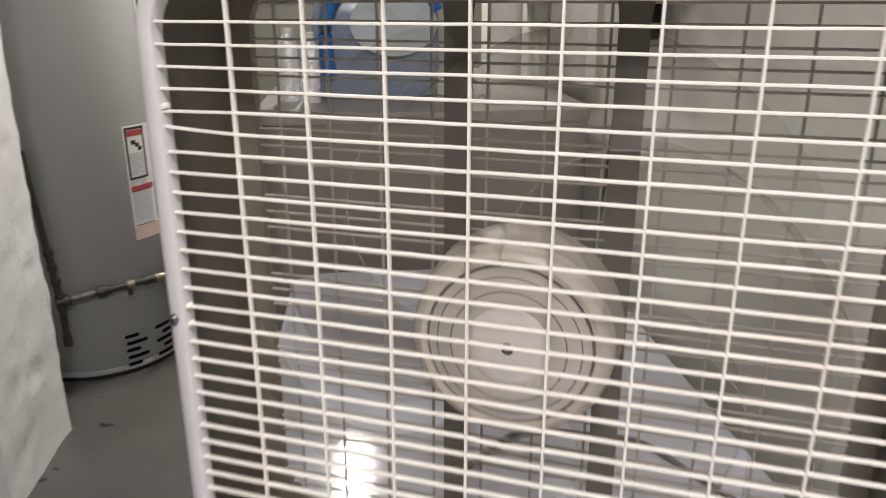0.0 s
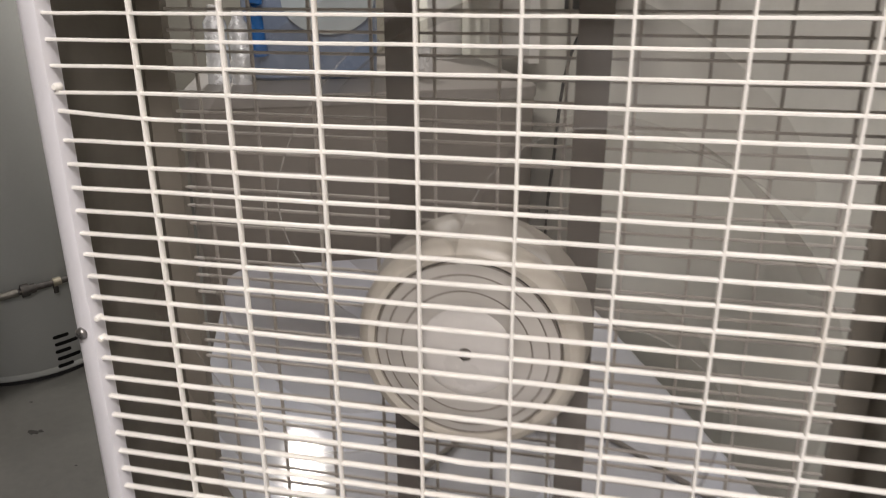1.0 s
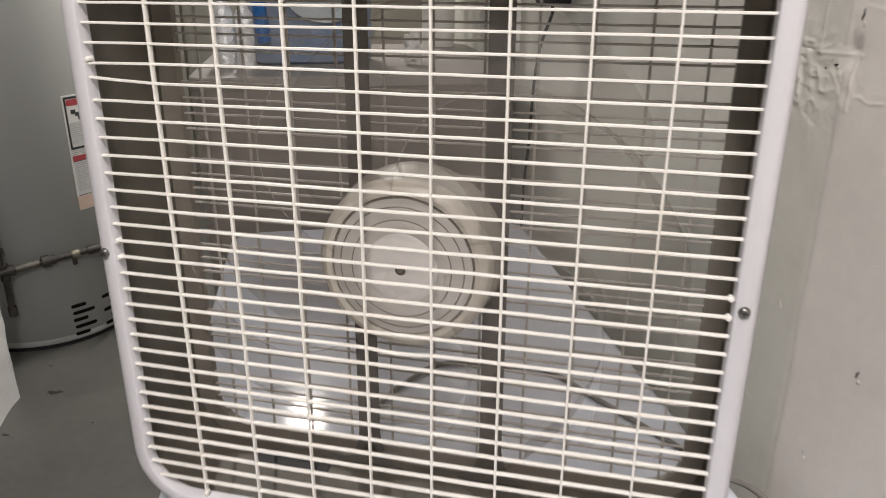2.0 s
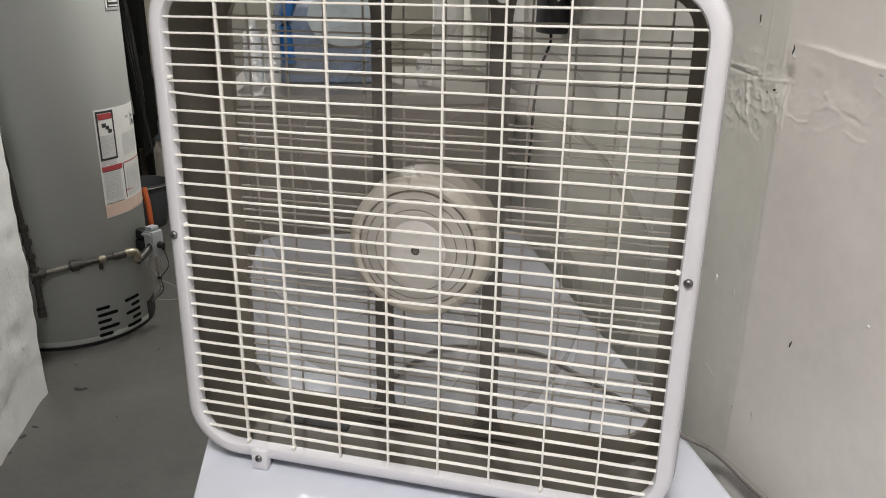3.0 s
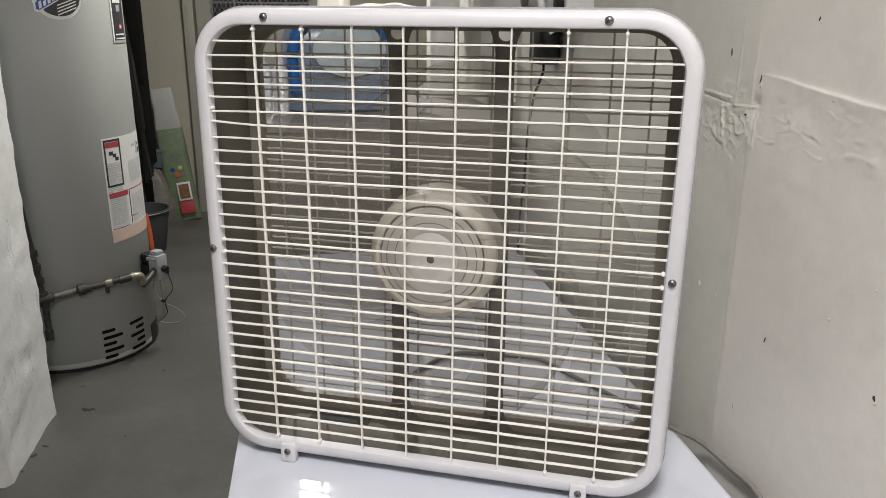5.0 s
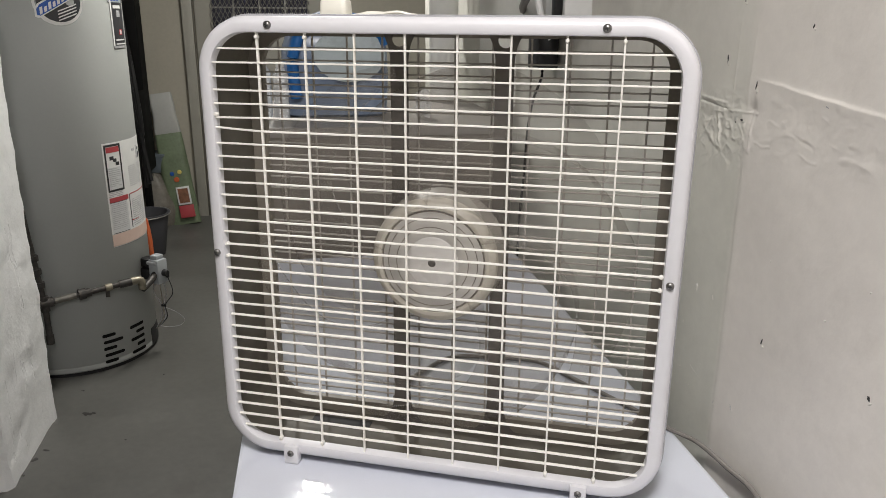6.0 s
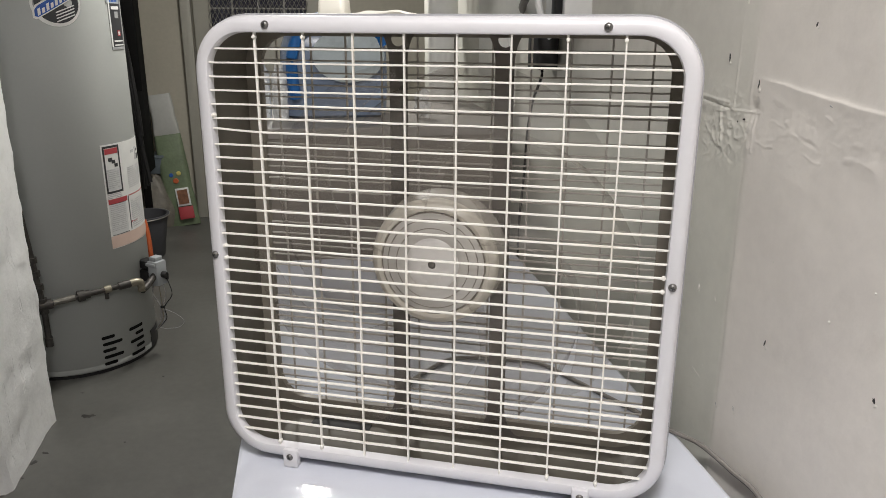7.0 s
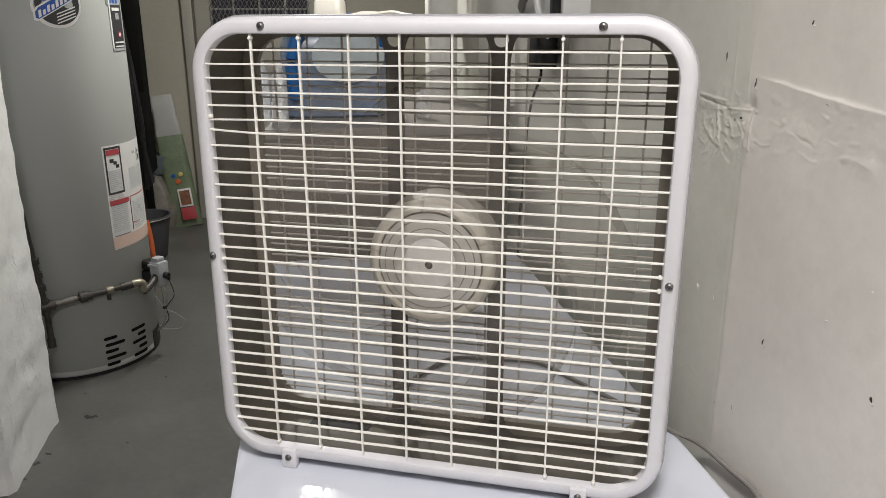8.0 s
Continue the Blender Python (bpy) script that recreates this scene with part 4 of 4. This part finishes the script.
def pillow(w0, w1, t, z0, z1, n=10):
    loops = []
    for k in range(n + 1):
        u = k / n
        w = w0 + (w1 - w0) * u
        th = t * (0.35 + 0.65 * math.sin(math.pi * min(max(u * 0.9 + 0.05, 0), 1)))
        loops.append([(x + 0.004 * noise.noise((x * 20, u * 6, 1)), y + 0.006 * noise.noise((x * 16, u * 7, 4)), z0 + (z1 - z0) * u) for x, y in rounded_loop(w / 2, th / 2, th * 0.42, 4)])
    return loft(loops, caps=True)


part("bag_body", pillow(0.20, 0.165, 0.09, 0.0, 0.60), M_GREEN, seed, "green printed lower bag")
part("bag_top", pillow(0.165, 0.135, 0.055, 0.601, 0.86), M_BAGTOP, seed, "pale grey upper part")
part("bag_picture", boxed(-0.012, 0.072, -0.055, -0.0465, 0.132, 0.250, 0.001), M_PAPER, seed, "pale framed picture")
part("bag_picture", boxed(-0.002, 0.062, -0.0575, -0.0545, 0.144, 0.238), mat("bag_brown", (0.20, 0.09, 0.05), 0.5, spread=0.4, scale=30), seed, "brown printed picture")
part("bag_panel", boxed(-0.014, 0.078, -0.053, -0.044, 0.045, 0.126, 0.001), M_RED, seed, "red printed panel")
part("bag_flower", lathe([(0, -0.051), (0.015, -0.050), (0.018, -0.046)], 12, "Y"), M_ORANGE, seed, "orange printed flower").location = (0.004, 0.0, 0.300)
part("bag_flower", lathe([(0, -0.051), (0.012, -0.050), (0.015, -0.046)], 12, "Y"), mat("bag_yellow", (0.6, 0.5, 0.15), 0.5), seed, "yellow printed flower").location = (0.030, 0.0, 0.345)
part("bag_flower", lathe([(0, -0.051), (0.011, -0.050), (0.014, -0.046)], 12, "Y"), M_BLUE, seed, "blue printed flower").location = (-0.018, 0.0, 0.340)

def lumpy_bag(rx, ry, h):
    """A soft bag slumped under its own weight."""
    loops = []
    for k in range(15):
        u = k / 14
        f = (0.86 + 0.14 * math.sin(math.pi * min(1, u * 1.6))) * math.sqrt(max(0.02, 1 - u ** 2.6))
        loops.append([(rx * f * math.cos(a) * (1 + 0.10 * noise.noise((math.cos(a) * 2, math.sin(a) * 2, u * 3))), ry * f * math.sin(a) * (1 + 0.14 * noise.noise((math.cos(a) * 3, math.sin(a) * 3, u * 4 + 5))), h * u + (0.012 * noise.noise((math.cos(a) * 3, math.sin(a) * 3, u * 5)) if 0 < k else 0)) for a in [2 * math.pi * i / 36 for i in range(36)]])
    return loft(loops, caps=True)


bucket = thing("bucket", "dark grey plastic bucket on the floor", "bucket", at=Matrix.Translation(B(-1.10, 3.62, 0)))
part("pail", lathe([(0, 0.004), (0.098, 0.004), (0.102, 0.01), (0.136, 0.235), (0.146, 0.238), (0.146, 0.25), (0.133, 0.25), (0.131, 0.236), (0.098, 0.014), (0, 0.012)], 40), M_BUCKET, bucket)
part("bail", tube([(0.146 * math.cos(a), 0.146 * math.sin(a), 0.243 + 0.01 * math.sin(a * 0.5)) for a in [radians(-150 + 6 * k) for k in range(40)]], 0.0035, 6), M_MESH, bucket, "wire handle")
strip = solid("orange_scoop", tube([(0, 0, 0.0), (0.004, 0.0, 0.14), (-0.006, 0.006, 0.24), (-0.024, 0.012, 0.315)], 0.015, 10, smooth_steps=4), M_ORANGE, "orange plastic scoop handle beside the bucket", "tool", at=Matrix.Translation(B(-0.992, 3.2, 0.0)))
soil = thing("soil_bag", "slumped brown-grey bag behind the bucket", "bag", at=Matrix.Translation(B(-1.17, 4.34, 0.0)) @ BM)
part("bag_body", lumpy_bag(0.16, 0.12, 0.345), M_SOILBAG, soil)
crate = solid("storage_tub", loft([[(x, y, z) for x, y in rounded_loop(w, w * 0.8, 0.02, 4)] for w, z in ((0.10, 0.345), (0.105, 0.35), (0.112, 0.45), (0.118, 0.452), (0.118, 0.465), (0.11, 0.467))], caps=True), M_TUB, "grey-blue plastic tub resting on a slumped bag", "tub", at=Matrix.Translation(B(-1.20, 4.40, 0.0)) @ BM)

coats = thing("black_cabinet", "tall narrow black cabinet in the dark corner", "cabinet", at=BM)
part("cabinet_body", boxed(-1.60, -1.125, 3.80, 4.25, 0.40, 2.05, 0.006), M_PITCH, coats)
part("cabinet_edge", boxed(-1.124, -1.065, 3.80, 3.83, 0.92, 2.05, 0.003), M_PITCH, coats)
for x, y in ((-1.56, 3.85), (-1.56, 4.2), (-1.18, 3.85), (-1.18, 4.2)):
    part("leg", boxed(x - 0.02, x + 0.02, y - 0.02, y + 0.02, 0, 0.4, 0.003), M_PITCH, coats)
hose = thing("hanging_hose", "black hose hanging in loops beside the heater", "hose", at=Matrix.Translation(B(-1.14, 3.72, 0)))
for k in range(3):
    part("hose_loop", tube([(0.02 * k, -0.03 * k, 1.5), (0.03 + 0.015 * k, -0.02, 1.1), (0.06 + 0.01 * k, -0.01, 0.75), (0.10 - 0.02 * k, 0, 0.42 - 0.02 * k)], 0.012, 8, smooth_steps=6), M_BLACK, hose)
part("steel_strip", tube([(0.0, -0.06, 1.02), (0.03, -0.06, 0.85), (0.05, -0.06, 0.62)], 0.006, 6, smooth_steps=5), M_MESH, hose, "dull steel strip")

# ---- ceiling lamps ----
lamp = thing("ceiling_light", "surface-mounted ceiling light with two fluorescent tubes", "light", "ceiling lights", at=Matrix.Translation(B(LAMPS[0][0], LAMPS[0][1], CEIL)) @ BM)
part("housing", boxed(-0.12, 0.12, -0.42, 0.42, -0.06, 0, 0.006), M_LAMPBODY, lamp)
for x in (-0.045, 0.045):
    part("tube", tube([(x, -0.38, -0.076), (x, 0.38, -0.076)], 0.012, 12), M_DIFF, lamp, "glowing fluorescent tube")
bulb = thing("ceiling_light", "short surface-mounted ceiling light with two bright tubes", "light", "ceiling lights", at=Matrix.Translation(B(LAMPS[1][0], LAMPS[1][1], CEIL)) @ BM)
part("housing", boxed(-0.12, 0.12, -0.33, 0.33, -0.06, 0, 0.006), M_LAMPBODY, bulb)
for x in (-0.045, 0.045):
    part("tube", tube([(x, -0.29, -0.076), (x, 0.29, -0.076)], 0.012, 12), M_DIFF, bulb, "glowing short tube")

# ---- marks on the right-hand wall ----
def on_wall(d, z, out=0.0):
    return B(RW - out, d, z)


WM = BM @ Matrix.Rotation(-math.pi / 2, 4, "Z")   # local x runs towards the camera, -y points into the room


def ragged_patch(rad_x, rad_z, thick, seed, n=14):
    """A flat ragged flake, standing in x and z, thin in y."""
    loops = []
    for y, k in ((0.0, 1.0), (-thick * 0.7, 0.85), (-thick, 0.45)):
        lp = []
        for i in range(n):
            a = 2 * math.pi * i / n
            f = k * (0.75 + 0.5 * noise.noise((math.cos(a) * 1.7 + seed, math.sin(a) * 1.7, seed * 0.37)))
            lp.append((rad_x * f * math.cos(a), y, rad_z * f * math.sin(a)))
        loops.append(lp)
    return loft(loops, caps=True)


def wall_mark(name, d, z, rx, rz, thick, m, seed, tilt=0.0):
    ob = part(name, ragged_patch(rx, rz, min(thick, 0.9 * min(rx, rz)), seed), m, right_wall)
    ob.matrix_parent_inverse = right_wall.matrix_world.inverted()
    ob.matrix_basis = Matrix.Translation(on_wall(d, z, -wall_relief(RW_END - d, z) - 0.0005)) @ WM @ Matrix.Rotation(radians(tilt), 4, "Y")
    return ob


for k, (d, z, rx, rz, tilt) in enumerate(((-0.044, 0.952, 0.0022, 0.0062, 20), (0.101, 1.270, 0.0026, 0.0070, 0), (-0.057, 1.310, 0.0020, 0.0036, 30), (0.034, 1.243, 0.0022, 0.0075, 10), (-0.221, 0.970, 0.0028, 0.0050, -30), (0.003, 0.840, 0.0012, 0.0050, -20), (0.075, 1.34, 0.0016, 0.0060, 0), (0.057, 1.200, 0.0045, 0.0020, 0), (0.070, 1.196, 0.0022, 0.0020, 0), (-0.10, 1.232, 0.0035, 0.0009, 12), (0.045, 0.825, 0.0014, 0.0030, 0))):
    wall_mark("wall_hole", d, z, rx, rz, 0.0008, M_DARK if k not in (5, 9, 10) else M_GREYINK, 1.3 * k, tilt)
    wall_mark("plaster_chip", d - 0.003, z - rz * 0.9, rx * 1.1, rz * 0.45, 0.0012, M_CRACK, 0.7 * k + 4, tilt)
for k, (d, z, rx, rz, tilt) in enumerate(((0.121, 0.962, 0.0034, 0.0065, 0), (0.078, 0.962, 0.0014, 0.0055, -20), (-0.145, 1.019, 0.0022, 0.0020, 0), (-0.20, 1.07, 0.0015, 0.0015, 0), (0.15, 0.90, 0.0012, 0.004, 0), (0.100, 0.841, 0.0240, 0.0009, 14), (0.145, 0.83, 0.0014, 0.002, 0), (0.115, 0.815, 0.0014, 0.002, 0), (-0.04, 1.05, 0.0012, 0.0014, 0), (0.09, 0.86, 0.0012, 0.0014, 0), (-0.30, 1.06, 0.0015, 0.0025, 0))):
    wall_mark("plaster_chip", d, z, rx, rz, 0.0022, M_CRACK, 2.1 * k + 0.5, tilt)

# ---- things on and along the right-hand wall, beyond the freezer ----
adapter = thing("power_adapter", "black plug-in power adapter with a thin black cord", "adapter", at=Matrix.Translation(on_wall(0.835, 1.25)) @ WM)
part("adapter_body", boxed(0.000, 0.075, -0.05, -0.004, -0.035, 0.06, 0.005), M_BLACK, adapter)
part("adapter_cord", tube([(0.045, -0.03, -0.035), (0.042, -0.03, -0.055), (0.000, -0.035, -0.11), (-0.05, -0.03, -0.19), (-0.10, -0.02, -0.30), (-0.13, -0.02, -0.45), (-0.12, -0.02, -0.80)], 0.003, 8, smooth_steps=6), M_BLACK, adapter, "thin black cord")
part("outlet_plate", boxed(-0.05, 0.05, -0.004, 0.008, -0.02, 0.09, 0.002), M_PAPER, adapter, "white outlet plate")

strip_bar = thing("power_strip", "white upright power strip with plugs and pale cables", "power strip", at=Matrix.Translation(on_wall(0.70, 1.33)) @ WM)
part("strip_body", boxed(-0.035, 0.02, -0.045, 0.004, -0.012, 0.28, 0.004), M_PAPER, strip_bar)
part("black_plug", boxed(0.05, 0.075, -0.06, -0.03, -0.01, 0.26, 0.004), M_BLACK, strip_bar, "black plug")
part("strip_edge", boxed(0.085, 0.10, -0.05, 0.004, -0.02, 0.28, 0.003), M_PAPER, strip_bar, "white edge strip")
part("cable", tube([(-0.03, -0.05, 0.12), (-0.005, -0.07, 0.05), (0.02, -0.07, -0.01), (0.03, -0.05, -0.05)], 0.007, 8, smooth_steps=5), M_PAPER, strip_bar, "white cable")
part("cable", tube([(-0.03, -0.03, 0.10), (-0.12, -0.05, 0.045), (-0.26, -0.03, 0.01), (-0.30, 0.0, 0.0)], 0.009, 8, smooth_steps=5), M_CORD, strip_bar, "grey cable")

lines = thing("hanging_hoses", "pale plastic hoses and a steel pipe hanging on the wall", "hoses", at=Matrix.Translation(on_wall(1.72, 0, 0.03)) @ WM)
for k, (x, rad, m) in enumerate(((-0.10, 0.013, M_CORD), (-0.02, 0.016, M_BRIGHT), (0.05, 0.012, M_CORD))):
    part("hose", tube([(x, -0.02, CEIL), (x + 0.02, -0.03, 1.45), (x - 0.015 + 0.03 * k, -0.035 - 0.01 * k, 1.25), (x + 0.05, -0.04, 1.10), (x + 0.02, -0.03, 0.95), (x, -0.01, 0.80)], rad, 10, smooth_steps=6), m, lines)
part("standpipe", tube([(0.17, -0.082, 1.0725), (0.17, -0.082, CEIL)], 0.044, 28), M_PIPE, lines, "wide white painted pipe")
part("clip", boxed(-0.13, 0.21, -0.03, 0.03, 1.30, 1.315, 0.003), M_MESH, lines)

board = thing("painted_board", "white painted board fixed to the wall above the cabinet", "board", at=Matrix.Translation(on_wall(1.13, 0)) @ WM)
part("board_upper", boxed(-0.33, 0.33, -0.022, 0.004, 1.318, 1.98, 0.002), M_PIPE, board)
part("board_lower", boxed(-0.33, 0.01, -0.020, 0.004, 1.10, 1.3175, 0.002), M_PIPE, board)

# ---- the grey cabinet behind the freezer and what stands on it ----
CT = 1.072
CB = (-0.305, 0.362, 0.988, 1.62)
cab = thing("grey_cabinet", "dark grey-brown steel cabinet with rounded corners behind the freezer", "cabinet", at=BM)
part("cabinet_body", loft([plan_loop(*CB, 0.055, 0.06, 0.004), plan_loop(*CB, 0.055, CT - 0.022, 0.004)], caps=True), mat("grey_steel", (0.235, 0.21, 0.185), 0.45, metal=0.2, spread=0.1, scale=4), cab)
part("cabinet_top", loft([plan_loop(*CB, 0.055, CT - 0.0215), plan_loop(*CB, 0.055, CT - 0.003), plan_loop(*CB, 0.055, CT, 0.003)], caps=True), mat("dull_top", (0.28, 0.26, 0.24), 0.4, spread=0.12, scale=5), cab)
part("plinth", boxed(-0.28, 0.33, 1.03, 1.60, 0.0, 0.0595), M_DARK, cab)

jug = thing("water_jug", "blue plastic jug with pale oval label on a dark cabinet", "jug", at=Matrix.Translation(B(-0.06, 1.26, CT)) @ BM)


def jug_body():
    loops = []
    for z, hx, hy in ((0.0, 0.12, 0.07), (0.006, 0.132, 0.078), (0.10, 0.136, 0.08), (0.17, 0.134, 0.079), (0.21, 0.12, 0.07), (0.245, 0.08, 0.05), (0.262, 0.03, 0.028)):
        loops.append([(x, y, z) for x, y in rounded_loop(hx, hy, min(hx, hy) * 0.6, 6)])
    return loft(loops, caps=True)


part("jug_body", jug_body(), mat("pale_blue_plastic", (0.20, 0.255, 0.36), 0.25, spread=0.15, scale=12), jug, "pale blue body")
part("jug_shoulder", tube([(-0.10, -0.083, 0.05), (-0.105, -0.086, 0.15), (-0.07, -0.086, 0.222), (0.02, -0.084, 0.246), (0.10, -0.084, 0.22), (0.125, -0.082, 0.18)], 0.015, 10, smooth_steps=6), M_JUG, jug, "deep blue moulded handle")
oval = bmesh.new()
vs = [oval.verts.new((0.09 * math.cos(a) + 0.035, -0.084 - 0.006 * y, 0.155 + 0.066 * math.sin(a))) for y in (0,) for a in [2 * math.pi * k / 32 for k in range(32)]]
oval.faces.new(vs)
ext = bmesh.ops.extrude_face_region(oval, geom=list(oval.faces))
for v in ext["geom"]:
    if isinstance(v, bmesh.types.BMVert):
        v.co.y -= 0.007
part("oval_label", oval, mat("pale_label", (0.50, 0.57, 0.60), 0.3, spread=0.1, scale=14), jug, "pale oval label")
part("cap", lathe([(0, 0.262), (0.026, 0.262), (0.026, 0.288), (0.022, 0.292), (0, 0.292)], 24), M_PAPER, jug, "white cap")

for k, (r, d, h, rad) in enumerate(((-0.243, 1.175, 0.135, 0.0225), (-0.197, 1.150, 0.128, 0.0195))):
    bot = thing("foil_canister", "crinkled silver canister on the cabinet", "canister", "silver canisters", at=Matrix.Translation(B(r, d, CT)))
    part("canister_body", lathe([(0, 0), (rad, 0), (rad * 1.02, h * 0.3), (rad * 0.96, h * 0.34), (rad, h * 0.6), (rad * 0.95, h * 0.64), (rad, h * 0.85), (rad * 0.6, h * 0.95), (rad * 0.5, h), (0, h)], 18), M_FOIL, bot)
    part("lid", lathe([(0, h), (rad * 0.52, h), (rad * 0.5, h + 0.012), (0, h + 0.012)], 14), M_PAPER, bot, "white lid")


def crumple(n, sx, sy, sz, seed):
    bm = bmesh.new()
    bmesh.ops.create_icosphere(bm, subdivisions=n, radius=1.0)
    for v in bm.verts:
        q = v.co.copy()
        f = 0.72 + 0.55 * noise.noise(q * 1.7 + Vector((seed, 0, 0))) + 0.28 * noise.noise(q * 4.3 + Vector((0, seed, 0)))
        v.co = Vector((q.x * sx * f, q.y * sy * f, max(q.z, -0.8) * sz * f))
    zmin = min(v.co.z for v in bm.verts)
    for v in bm.verts:
        v.co.z -= zmin
    return bm


solid("plastic_bag", crumple(3, 0.03, 0.03, 0.045, 3.0), clear_plastic("crumpled_film", (0.85, 0.85, 0.85), 0.22, 0.10), "crumpled clear plastic bag on the cabinet", "bag", at=Matrix.Translation(B(0.155, 1.15, CT)), smooth=False)
solid("plastic_bag", crumple(3, 0.05, 0.04, 0.06, 8.0), clear_plastic("crumpled_film_dim", (0.6, 0.6, 0.6), 0.6, 0.12), "loose clear plastic bag on the cabinet", "bag", at=Matrix.Translation(B(0.06, 1.45, CT)), smooth=False)

# ---- the fan's cord along the wall, and marks on the floor ----
solid("fan_cord", tube([B(-0.02, 0.21, 0.7795), B(0.01, 0.262, 0.7795), B(0.04, 0.296, 0.7795), B(0.092, 0.335, 0.7795), B(0.17, 0.318, 0.7795), B(0.225, 0.294, 0.7795), B(0.262, 0.225, 0.7795), B(0.290, 0.170, 0.7795), B(0.320, 0.110, 0.7795), B(0.340, 0.064, 0.7792), B(0.352, 0.048, 0.778), B(0.377, 0.040, 0.765), B(0.383, -0.02, 0.766), B(0.383, -0.085, 0.770), B(0.380, -0.14, 0.735), B(0.375, -0.22, 0.60), B(0.372, -0.30, 0.30), B(0.36, -0.36, 0.006)], 0.0033, 8, smooth_steps=6), M_CORD, "grey power cord lying on the lid and along the wall", "cord")

floor = bpy.data.objects["floor"]
M_SPOT = mat("floor_spot", (0.030, 0.028, 0.026), 0.6, spread=0.2, scale=40)
for k, (x, y, rx, ry) in enumerate(((-1.533, 1.214, 0.026, 0.014), (-1.515, 1.225, 0.014, 0.010), (-1.62, 1.00, 0.012, 0.02), (-1.45, 1.55, 0.006, 0.005), (-1.30, 1.10, 0.007, 0.004), (-0.95, 0.70, 0.012, 0.006), (-1.66, 1.36, 0.01, 0.004), (-1.505, 0.985, 0.020, 0.006), (-1.500, 0.93, 0.012, 0.016), (-1.475, 0.85, 0.016, 0.007))):
    bm = ragged_patch(rx, ry, 0.0007, 3.3 * k + 1)
    ob = part("floor_spot", bm, M_SPOT, floor)
    ob.matrix_parent_inverse = floor.matrix_world.inverted()
    ob.matrix_basis = Matrix.Translation((x, y, 0.0005)) @ Matrix.Rotation(radians(90), 4, "X") @ Matrix.Rotation(math.pi, 4, "X")
